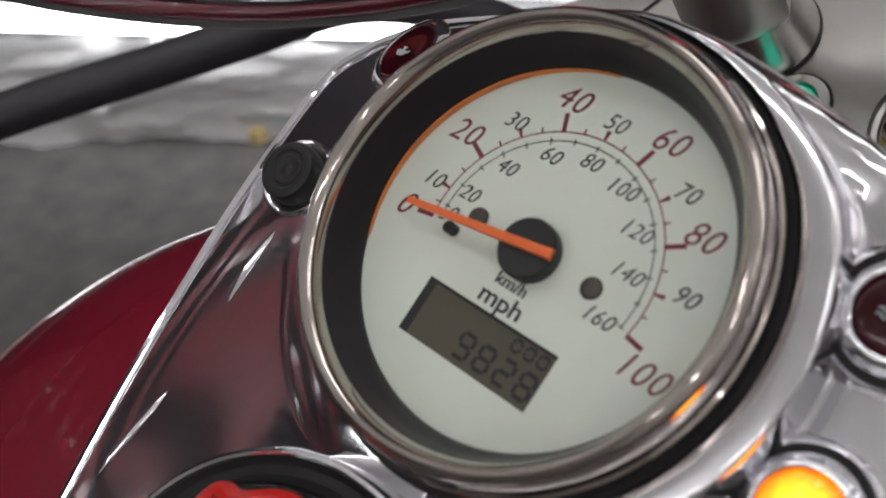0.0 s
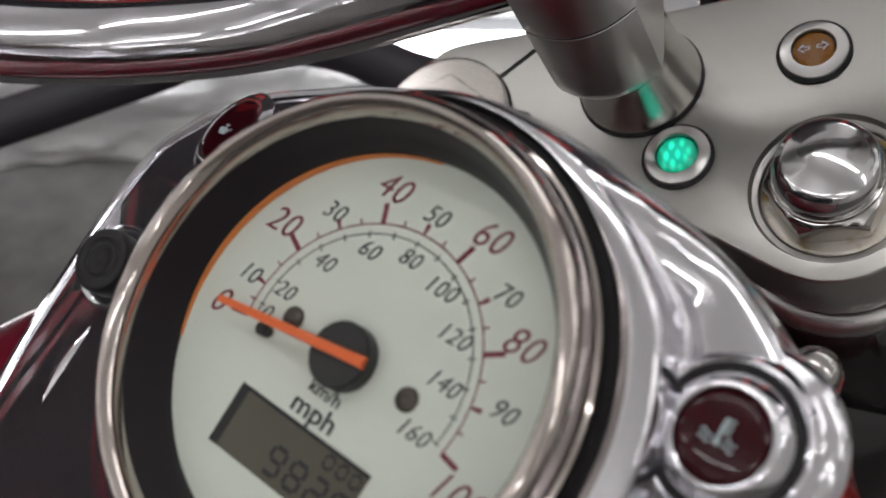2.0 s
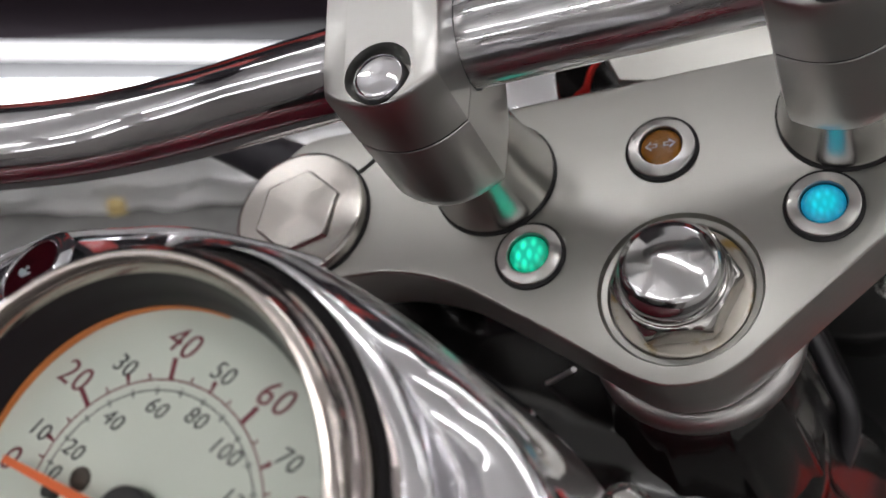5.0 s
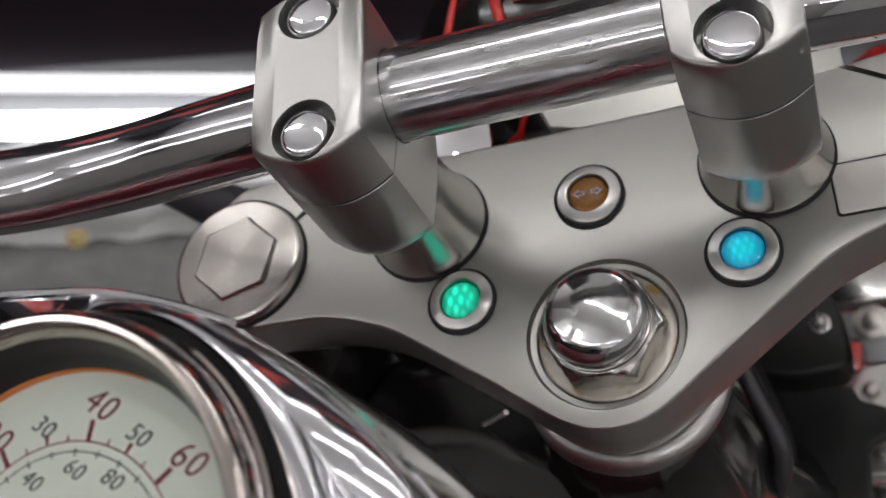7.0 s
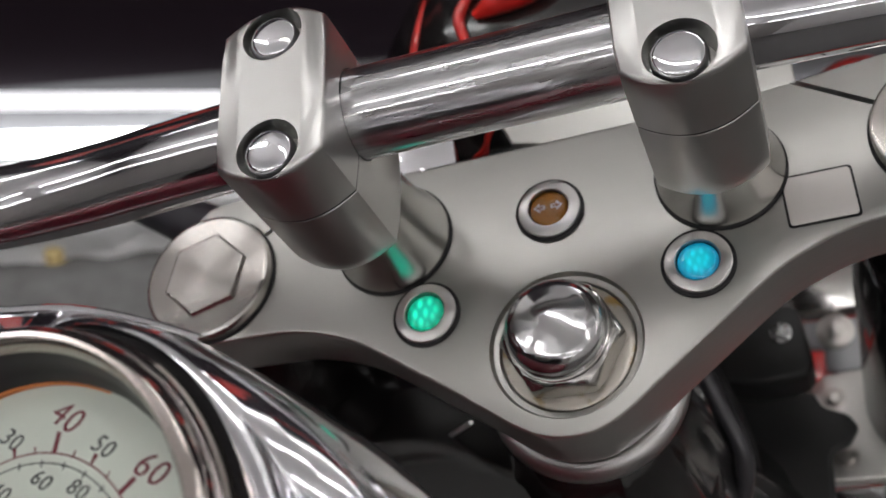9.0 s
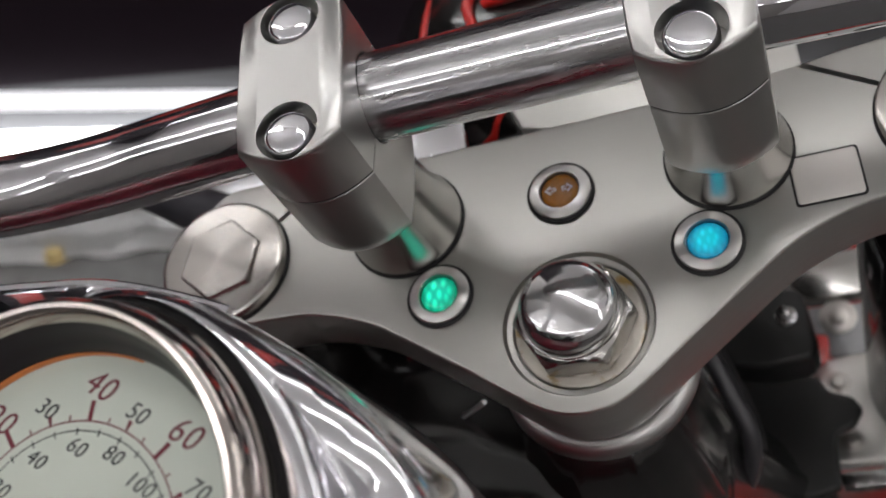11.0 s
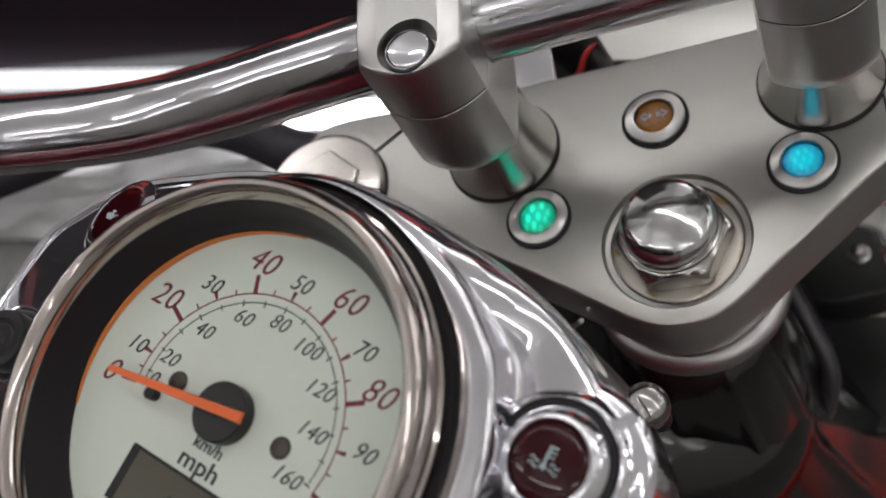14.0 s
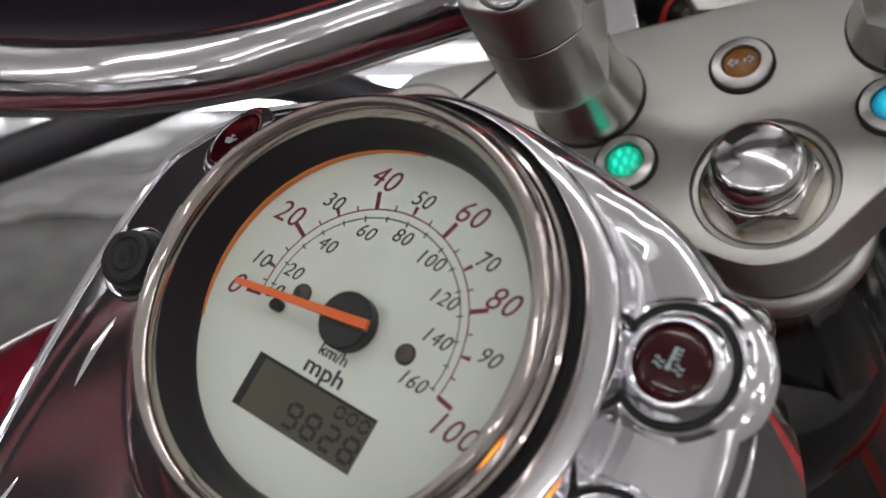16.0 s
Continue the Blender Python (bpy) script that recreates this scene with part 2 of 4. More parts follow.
STRIP = material("led_strip", (0.9, 0.9, 0.9), 0.4, emit=5.0, tint=(0.96, 0.97, 1.0))
# The upper strip glows less than the lower one.
STRIP_DIM = material("dim_led_strip", (0.9, 0.9, 0.9), 0.4, emit=0.7, tint=(0.96, 0.95, 1.0))
YELLOW = material("yellow_plastic", (0.62, 0.48, 0.22), 0.5)
GREY_TRIM = material("grey_trim", (0.09, 0.09, 0.094), 0.5, grain=0.1, scale=40, stain=0.1)


# ---- helpers ----
def mesh_of(bm, name, mat, smooth=35):
    bmesh.ops.recalc_face_normals(bm, faces=bm.faces)
    me = bpy.data.meshes.new(name)
    bm.to_mesh(me)
    bm.free()
    for p in me.polygons:
        p.use_smooth = True
    if smooth:
        me.set_sharp_from_angle(angle=radians(smooth))
    if mat:
        me.materials.append(mat)
    return me


def part(name, bm, mat, parent, label="", at=None, smooth=35):
    ob = new(name, bm if isinstance(bm, bpy.types.Mesh) else mesh_of(bm, name, mat, smooth))
    ob.parent = parent
    if at is not None:
        ob.matrix_local = at
    return tagged(ob, label) if label else ob


def thing(name, label, category, at, group="", kind=""):
    ob = new(name)
    ob.empty_display_size = 0.01
    ob.matrix_world = at
    return tagged(ob, label, category, group, kind)


def mm(*v):
    return Vector(v) * MM


def spin(profile, segs=64, bm=None, centre=(0, 0), a0=0.0, a1=360.0):
    """A turned body from (radius, height) pairs in millimetres, about the z axis."""
    bm = bm or bmesh.new()
    full = abs(a1 - a0) >= 359.9
    rings = []
    for r, z in profile:
        if r < 1e-6:
            rings.append([bm.verts.new(mm(centre[0], centre[1], z))])
            continue
        count = segs if full else segs + 1
        rings.append([bm.verts.new(mm(centre[0] + r * math.cos(a), centre[1] + r * math.sin(a), z)) for a in (radians(a0 + (a1 - a0) * i / segs) for i in range(count))])
    for p, q in zip(rings, rings[1:]):
        k = max(len(p), len(q))
        for i in range(k if full else k - 1):
            j = (i + 1) % k
            if len(p) == 1 and len(q) == 1:
                continue
            if len(p) == 1:
                bm.faces.new((p[0], q[j], q[i]))
            elif len(q) == 1:
                bm.faces.new((p[i], p[j], q[0]))
            else:
                bm.faces.new((p[i], p[j], q[j], q[i]))
    return bm


def smooth_path(pts, steps=8):
    """Catmull-Rom through the points."""
    pts = [Vector(p) for p in pts]
    ext = [2 * pts[0] - pts[1], *pts, 2 * pts[-1] - pts[-2]]
    out = []
    for a, b, c, d in zip(ext, ext[1:], ext[2:], ext[3:]):
        for i in range(steps):
            t = i / steps
            out.append(0.5 * (2 * b + (c - a) * t + (2 * a - 5 * b + 4 * c - d) * t * t + (3 * b - a - 3 * c + d) * t ** 3))
    out.append(pts[-1])
    return out


def tube(pts, radius, segs=24, steps=8, bm=None):
    """A round bar along points in millimetres; radius may be a function of 0..1."""
    bm = bm or bmesh.new()
    path = smooth_path(pts, steps)
    side = None
    rings = []
    for i, p in enumerate(path):
        d = (path[min(i + 1, len(path) - 1)] - path[max(i - 1, 0)]).normalized()
        if side is None:
            side = d.orthogonal().normalized()
        side = (side - d * side.dot(d)).normalized()
        up = d.cross(side)
        r = radius(i / (len(path) - 1)) if callable(radius) else radius
        rings.append([bm.verts.new((p + (side * math.cos(a) + up * math.sin(a)) * r) * MM) for a in (2 * math.pi * k / segs for k in range(segs))])
    for p, q in zip(rings, rings[1:]):
        for k in range(segs):
            bm.faces.new((p[k], p[(k + 1) % segs], q[(k + 1) % segs], q[k]))
    bm.faces.new(rings[0])
    bm.faces.new(rings[-1])
    return bm


def loft(rings, bm=None, cap=True):
    """Skins closed rings of equal count, in millimetres."""
    bm = bm or bmesh.new()
    vs = [[bm.verts.new(mm(*p)) for p in ring] for ring in rings]
    k = len(vs[0])
    for p, q in zip(vs, vs[1:]):
        for i in range(k):
            bm.faces.new((p[i], p[(i + 1) % k], q[(i + 1) % k], q[i]))
    if cap:
        bm.faces.new(vs[0])
        bm.faces.new(vs[-1])
    return bm


def block(x0, y0, z0, x1, y1, z1, bevel=0.0, bm=None):
    own = bm is None
    bm = bm or bmesh.new()
    r = bmesh.ops.create_cube(bm, size=1.0, matrix=Matrix.Translation(mm((x0 + x1) / 2, (y0 + y1) / 2, (z0 + z1) / 2)) @ Matrix.Diagonal((*mm(x1 - x0, y1 - y0, z1 - z0), 1)))
    if bevel and own:
        bmesh.ops.bevel(bm, geom=list(bm.edges), offset=bevel * MM, segments=2, affect="EDGES", profile=0.5)
    return bm


def inset(outline, d):
    """Outline moved inwards by d (counter-clockwise points)."""
    out = []
    k = len(outline)
    for i in range(k):
        a, b, c = Vector(outline[i - 1]), Vector(outline[i]), Vector(outline[(i + 1) % k])
        t = (c - a)
        t = t.normalized() if t.length else Vector((1, 0))
        out.append((b.x - t.y * d, b.y + t.x * d))
    return out


def slab(outline, z0, z1, bevel=1.0):
    """A plate with eased upper and lower edges."""
    r = [[(x, y, z0 + bevel) for x, y in outline]]
    rings = [[(x, y, z0) for x, y in inset(outline, bevel)], *r]
    for a in (0, 30, 60, 90):
        c = bevel * (1 - math.cos(radians(a)))
        s = bevel * math.sin(radians(a))
        rings.append([(x, y, z1 - bevel + s) for x, y in inset(outline, c)])
    return loft(rings)


def cut(me, cutters):
    """The mesh with the cutters taken out of it."""
    ob = new("blank", me)
    tools = []
    for c in cutters:
        t = new("tool", mesh_of(c, "tool", None, 0))
        md = ob.modifiers.new("cut", "BOOLEAN")
        md.operation, md.solver, md.object = "DIFFERENCE", "EXACT", t
        tools.append(t)
    out = bpy.data.meshes.new_from_object(ob.evaluated_get(bpy.context.evaluated_depsgraph_get()))
    for o in (ob, *tools):
        bpy.data.objects.remove(o)
    for p in out.polygons:
        p.use_smooth = True
    out.set_sharp_from_angle(angle=radians(30))
    return out


def lettering(text, size, mat, lean=0.0, depth=0.08, width=1.0, bold=0.0):
    """Words as a thin mesh, centred, size in millimetres."""
    cu = bpy.data.curves.new("lettering", "FONT")
    cu.body, cu.size, cu.shear = text, size * MM, lean
    cu.align_x, cu.align_y = "CENTER", "CENTER"
    cu.extrude, cu.offset, cu.resolution_u = depth * MM, bold * MM, 4
    ob = new("lettering", cu)
    me = bpy.data.meshes.new_from_object(ob.evaluated_get(bpy.context.evaluated_depsgraph_get()))
    bpy.data.objects.remove(ob)
    me.transform(Matrix.Diagonal((width, 1, 1, 1)))
    me.materials.clear()
    me.materials.append(mat)
    return me


# ---- the room ----
def slab_box(name, size, at, mat, label, category="wall", bevel=0.0):
    bm = bmesh.new()
    bmesh.ops.create_cube(bm, size=1.0, matrix=Matrix.Diagonal((*size, 1)))
    if bevel:
        bmesh.ops.bevel(bm, geom=list(bm.edges), offset=bevel, segments=2, affect="EDGES")
    ob = new(name, mesh_of(bm, name, mat))
    ob.matrix_world = at
    return tagged(ob, label, category, kind="structure")


slab_box("floor", (8, 8, 0.1), pose(0, 0, -0.05), CONCRETE, "speckled grey carpet-like workshop floor", "floor")
slab_box("ceiling", (8, 8, 0.1), pose(0, 0, 2.65), WALL, "plain pale ceiling with long tube lights", "ceiling")
# North, south and west walls are unseen, toned to keep chrome reflections dark.
slab_box("wall_north", (8, 0.1, 2.6), pose(0, 4.0, 1.3), GREY_WALL, "plain unseen wall added to close the room")
slab_box("wall_south", (8, 0.1, 2.6), pose(0, -4.0, 1.3), DIM_WALL, "unseen brown-grey wall added to darken reflections in the metal")
slab_box("wall_east", (0.1, 8, 2.6), pose(4.0, 0, 1.3), WALL, "plain unseen wall added to close the room")
slab_box("wall_west", (0.1, 8, 2.6), pose(-2.75, 0, 1.3), DARK_PANEL, "unseen satin black wall added to darken reflections in the chrome")

# A low lit partition beside the motorcycle: x along it, y out of its face.
SIDE = Matrix(((-0.769, 0.639, 0, -1.48), (-0.639, -0.769, 0, 0.70), (0, 0, 1, 0), (0, 0, 0, 1)))
slab_box("partition_wall", (5.0, 0.06, 2.1), SIDE @ pose(-1.0, -0.04, 1.33), DARK_PANEL, "satin black partition panel above the light strips")
slab_box("partition_base", (5.0, 0.06, 0.28), SIDE @ pose(-1.0, -0.04, 0.14), GREY_TRIM, "grey base of the partition behind the light strips", "trim")


def light_strip(z, h, tilt, mat):
    root = thing("light_strip", "long glowing white LED strip light along the partition", "light strip", SIDE @ pose(-0.5, 0, z, 0, tilt, 0), "partition light strips")
    bm = bmesh.new()
    bmesh.ops.create_cube(bm, size=1.0, matrix=Matrix.Translation((0, 0.016, 0)) @ Matrix.Diagonal((2.2, 0.03, h, 1)))
    bmesh.ops.bevel(bm, geom=list(bm.edges), offset=0.006, segments=3, affect="EDGES")
    part("diffuser", bm, mat, root)
    for s in (-1, 1):
        bm = bmesh.new()
        bmesh.ops.create_cube(bm, size=1.0, matrix=Matrix.Translation((1.12 * s, 0.016, 0)) @ Matrix.Diagonal((0.04, 0.034, h + 0.006, 1)))
        part("end_cap", bm, BLACK_PLASTIC, root)


light_strip(0.17, 0.036, -4.0, STRIP)
light_strip(0.243, 0.022, -4.8, STRIP_DIM)


def flame(name, pts, w, at, parent_at, label, mat):
    """A flat tapering red strip, out of view, added to redden reflections in the chrome."""
    bm = bmesh.new()
    path = smooth_path([Vector((x, 0, z)) for x, z in pts], 8)
    k = len(path) - 1
    rows = []
    for i, p in enumerate(path):
        d = (path[min(i + 1, k)] - path[max(i - 1, 0)]).normalized()
        side = Vector((d.z, 0, -d.x))
        h = w * math.sin(math.pi * (0.06 + 0.9 * i / k)) ** 0.8
        rows.append((bm.verts.new(p + side * h), bm.verts.new(p - side * h)))
    for a, b in zip(rows, rows[1:]):
        bm.faces.new((a[0], a[1], b[1], b[0]))
    bm.normal_update()
    bmesh.ops.solidify(bm, geom=list(bm.faces), thickness=at)
    ob = new(name, mesh_of(bm, name, mat))
    ob.matrix_world = parent_at
    return tagged(ob, label, "painted graphic", "red partition graphics")


# Unseen swooshes, added only to be mirrored as red streaks.
for i in range(7):
    x0 = -2.9 + 0.52 * i
    z0 = 0.55 + 0.28 * ((i * 5) % 4)
    flame("reflection_swoosh", [(x0, z0), (x0 + 0.12, z0 + 0.2), (x0 + 0.06, z0 + 0.42), (x0 + 0.3, z0 + 0.7)], 0.075, 0.004, SIDE @ pose(0, -0.006, 0), "unseen bright red swoosh added for red streaks in the chrome", RED_BRIGHT)


def draped_sheet():
    bm = bmesh.new()
    nx, nz = 240, 20
    rows = []
    for j in range(nz + 1):
        rows.append([bm.verts.new((-2.6 + 4.0 * i / nx, 0.018 + 0.05 * (1 - j / nz) + 0.022 * noise.noise(Vector((i * 0.16, j * 0.3, 1.7))) + 0.014 * noise.noise(Vector((i * 0.35 + j * 0.3, j * 0.45, 4.0))), 0.002 + (0.135 + 0.07 * max(-0.6, -2.1 + 4.0 * i / nx)) * j / nz)) for i in range(nx + 1)])
    for a, b in zip(rows, rows[1:]):
        for i in range(nx):
            bm.faces.new((a[i], a[i + 1], b[i + 1], b[i]))
    bmesh.ops.solidify(bm, geom=list(bm.faces), thickness=0.002)
    ob = new("dust_sheet", mesh_of(bm, "dust_sheet", SHEET))
    ob.matrix_world = SIDE
    tagged(ob, "crumpled white dust sheet along the partition base", "sheet")


draped_sheet()


def yellow_stub():
    root = thing("yellow_cap", "small yellow plastic cap lying at the partition base", "cap", SIDE @ pose(-0.2, 0.065, 0.0))
    part("dome", spin([(16, 0), (17, 3), (17, 12), (14, 17), (8, 19.5), (0, 20)], 24), YELLOW, root)
    part("rim", spin([(17, 0), (20, 0.4), (20, 2.4), (17, 3)], 24), YELLOW, root)


yellow_stub()


def ceiling_light(x, y):
    root = thing("tube_light", "long bare white tube light hung below the ceiling", "tube light", pose(x, y, 2.28), "ceiling tube lights")
    part("tube", tube([(-600, 0, 0), (0, 0, 0), (600, 0, 0)], 17, 20, 2), TUBE, root)
    for q in (-1, 1):
        part("end_cap", tube([(q * 600, 0, 0), (q * 612, 0, 0), (q * 630, 0, 0)], 19, 20, 2), WALL, root)
        part("hanger", tube([(q * 590, 0, 15), (q * 590, 0, 150), (q * 590, 0, 318)], 2, 8, 2), STEEL_TURNED, root)


for y in (-2.7, -1.35, 0.0, 1.35, 2.7):
    for x in (-1.8, -0.25, 1.3, 2.85):
        ceiling_light(x, y)


# Out-of-view stripes, added so the console's chrome flank picks up red.
def wall_stripe(z0, w, proud):
    flame("reflection_stripe", [(-3.4, z0), (-2.2, z0 + 0.12), (-1.3, z0 - 0.05), (-0.5, z0 + 0.08), (0.2, z0 - 0.04), (1.4, z0 + 0.06)], w, 0.004, pose(-2.69 + proud, 0, 0, 0, 0, 90), "unseen wavy deep red stripe added for red streaks in the chrome", RED_PAINT)


for k, (level, width) in enumerate(((0.82, 0.03), (1.0, 0.07), (1.17, 0.04), (1.34, 0.07), (1.53, 0.04), (1.76, 0.045), (1.93, 0.03), (2.1, 0.06))):
    wall_stripe(level, width, 0.006 * k)


# ---- the motorcycle: top yoke of the fork ----
def yoke_outline():
    half = [(0, -29.6), (6, -29.0), (11, -27.2), (16, -24.4), (22, -20.0), (30, -13.9), (39, -7.2), (47.6, -0.9), (57, 6.0), (65.4, 11.6), (74, 15.6), (82, 18.4), (91, 20.4), (101, 21.0), (111, 21.4), (120.2, 21.6)]
    half += [(120.2 + 23.6 * math.sin(radians(a)), 45 - 23.6 * math.cos(radians(a))) for a in range(15, 151, 15)]
    half += [(122, 74.5), (112, 76), (102, 75.6), (90, 74.5), (78, 73.0), (66, 72.0), (50, 71.6), (30, 71.4), (12, 71.4)]
    pts = [Vector((x, y, 0)) for x, y in half]
    right = [(p.x, p.y) for p in smooth_path(pts, 3)]
    left = [(-x, y) for x, y in reversed(right)]
    return right + left[:-1]


FORK = thing("front_fork", "brushed aluminium motorcycle fork yoke with turned fork caps", "front fork", YOKE)
yoke = mesh_of(slab(yoke_outline(), -24, 0, 1.2), "plate", ALU)
holes = [spin([(0, -4.6), (20.6, -4.6), (20.6, -2.4), (21.0, -2.0), (22.6, -1.7), (23.0, -1.2), (23.5, 0.1), (23.9, 3), (0, 3)], 96, centre=(0.4, -0.5))]
for s in (-1, 1):
    bm = block(-16, -0.9, -30, 16, 0.9, 3)
    bmesh.ops.transform(bm, matrix=pose(s * 88 * MM, 66.5 * MM, 0, 0, 0, -33 * s), verts=bm.verts)
    holes.append(bm)
yoke = cut(yoke, holes)
yoke.materials.append(ALU_SIDE)
for f in yoke.polygons:
    if abs(f.normal.z) < 0.3 and f.center.xy.length > 0.026:
        f.material_index = 1
part("plate", yoke, None, FORK)


def stem_nut():
    root = thing("stem_nut", "large chrome domed steering stem nut on a stained washer", "nut", YOKE @ Matrix.Translation(mm(0, -0.3, -1.5)))
    part("washer", spin([(0, -3.0), (20.0, -3.0), (20.3, -2.6), (20.2, -1.1), (19.8, -0.8), (19.0, -0.75), (14, -0.75)], 96, centre=(0.4, -0.2)), WASHER, root, "scuffed steel washer with rust stains")
    def hexagon(r, z, turn=-2):
        out = []
        for i in range(72):
            a = radians(i * 5)
            k = r * math.cos(radians(30)) / math.cos((a % radians(60)) - radians(30))
            out.append((k * math.cos(a + radians(turn)), k * math.sin(a + radians(turn)), z))
        return out
    def blend(r, z, flat):
        h, c = hexagon(r, z), [(flat * math.cos(radians(i * 5 - 4)), flat * math.sin(radians(i * 5 - 4)), z) for i in range(72)]
        return [(p if math.hypot(p[0], p[1]) < flat else q) for p, q in zip(h, c)]
    rings = [blend(18.6, -0.7, 16.8), blend(18.6, 0.0, 17.8), hexagon(18.6, 0.9), hexagon(18.6, 6.0), blend(18.6, 7.0, 17.9), blend(18.6, 8.0, 16.6), blend(18.6, 8.6, 15.6), [(14.4 * math.cos(radians(i * 5)), 14.4 * math.sin(radians(i * 5)), 8.8) for i in range(72)]]
    part("hex_base", loft(rings), CHROME_WORN, root)
    part("seat_ring", spin([(14.4, 8.6), (15.2, 8.7), (15.4, 9.1), (15.2, 9.6), (14.4, 9.8)], 72), CHROME_WORN, root)
    prof = [(14.4, 9.3), (14.8, 10.0), (14.8, 12.8)] + [(14.8 - 6.2 * (1 - math.cos(radians(a))), 12.8 + 5.7 * math.sin(radians(a))) for a in (10, 20, 30, 40, 50, 60, 70, 78)] + [(7.6, 19.2), (5.0, 19.9), (2.5, 20.3), (0, 20.4)]
    part("dome", spin(prof, 72), NUT_CHROME, root)


stem_nut()


def indicator(x, y, lens, name, label):
    root = thing(name, label, "indicator light", YOKE @ Matrix.Translation(mm(x, y, 0)), "yoke indicator lights")
    part("gasket", spin([(0, 0.02), (11.0, 0.02), (11.0, 0.8), (10.4, 1.2), (8, 1.2)], 48), BLACK_RUBBER, root)
    part("bezel", spin([(9.9, 0.9), (9.9, 1.7), (9.6, 2.0), (7.0, 2.85), (6.7, 2.85), (6.5, 2.6), (6.4, 1.2)], 48), RING, root, "bevelled chrome ring", smooth=20)
    bm = spin([(6.0, 1.2)] + [(6.0 * math.cos(radians(a)), 1.6 + 1.3 * math.sin(radians(a))) for a in (0, 20, 40, 60, 75)] + [(0, 2.9)], 36)
    part("lens", bm, lens, root)
    return root


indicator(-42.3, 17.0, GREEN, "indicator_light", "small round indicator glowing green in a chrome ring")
AMBER_LIGHT = indicator(-0.4, 45.0, AMBER, "indicator_light", "small round unlit amber turn indicator with arrows")
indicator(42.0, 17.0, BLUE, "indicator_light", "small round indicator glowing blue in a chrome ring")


def arrow(s):
    bm = bmesh.new()
    o = [(0.6, 0.45), (1.9, 0.45), (1.9, 1.1), (3.3, 0), (1.9, -1.1), (1.9, -0.45), (0.6, -0.45)]
    i = [(p[0] * 0.72 + 0.5, p[1] * 0.5) for p in o]
    a = [bm.verts.new(mm(s * x, y, 0)) for x, y in o]
    b = [bm.verts.new(mm(s * x, y, 0)) for x, y in i]
    for k in range(7):
        bm.faces.new((a[k], a[(k + 1) % 7], b[(k + 1) % 7], b[k]))
    bmesh.ops.solidify(bm, geom=list(bm.faces), thickness=0.0001)
    return bm


for s in (-1, 1):
    part("arrow", arrow(s), ICON, AMBER_LIGHT, "white outlined arrow", Matrix.Translation(mm(0.1 * s, 0, 2.96)) @ Matrix.Diagonal((1.35, 1.6, 1, 1)))


def badge():
    root = thing("blank_badge", "small blank rectangular polished metal plate set in the yoke", "badge", YOKE @ Matrix.Translation(mm(79.0, 31.1, 0)))
    o = [(x * 9.6 + 1.2 * math.cos(radians(a)) - x * 1.2, y * 8 + 1.2 * math.sin(radians(a)) - y * 1.2) for x, y, a0 in ((1, 1, 0), (-1, 1, 90), (-1, -1, 180), (1, -1, 270)) for a in (a0, a0 + 30, a0 + 60, a0 + 90)]
    part("surround", slab([(x * 1.07, y * 1.09) for x, y in o], 0.02, 0.25, 0.1), BLACK_RUBBER, root)
    part("plaque", slab(o, 0.1, 0.6, 0.25), PLAQUE, root)


badge()


def fork_cap(s):
    at = Matrix.Translation(mm(119.0 * s, 45, 0))
    cap = part("fork_cap", spin([(0, 0.1), (22.9, 0.1), (23.0, 0.9), (22.9, 3.9), (22.6, 4.5), (22.0, 4.8), (21.2, 4.9), (0, 4.9)], 96), TURNED, FORK, "turned steel fork cap bolt", at, smooth=25)
    rings = [[(r * math.cos(radians(60 * i + 15)), r * math.sin(radians(60 * i + 15)), z) for i in range(6)] for r, z in ((15.6, 4.8), (15.0, 6.2), (14.8, 6.5), (14.3, 6.6))]
    part("hex_head", loft(rings), TURNED, cap, smooth=12)
    part("seam_ring", spin([(23.0, 0.05), (23.7, 0.05), (23.7, 0.7), (23.0, 0.9)], 64), BLACK_RUBBER, cap)


for s in (-1, 1):
    fork_cap(s)


# ---- handlebar and its clamps ----
BAR_Y, BAR_Z, SEAM, CLAMP_Y = 47.0, 67.0, 66.6, 44.8


def clamp_outline(k=1.0, w=14.9):
    pts = []
    for sy in (-1, 1):
        for i in range(13):
            a = -1 + 2 * i / 12
            x = a * w * k * (1 if sy < 0 else -1)
            y = sy * (22.0 + 6.0 * (1 - a * a)) * k
            pts.append((x, CLAMP_Y + y))
        pts += [(-sy * (w + 0.7) * k, CLAMP_Y + sy * d * k) for d in (14, 5, -5, -14)]
    return pts


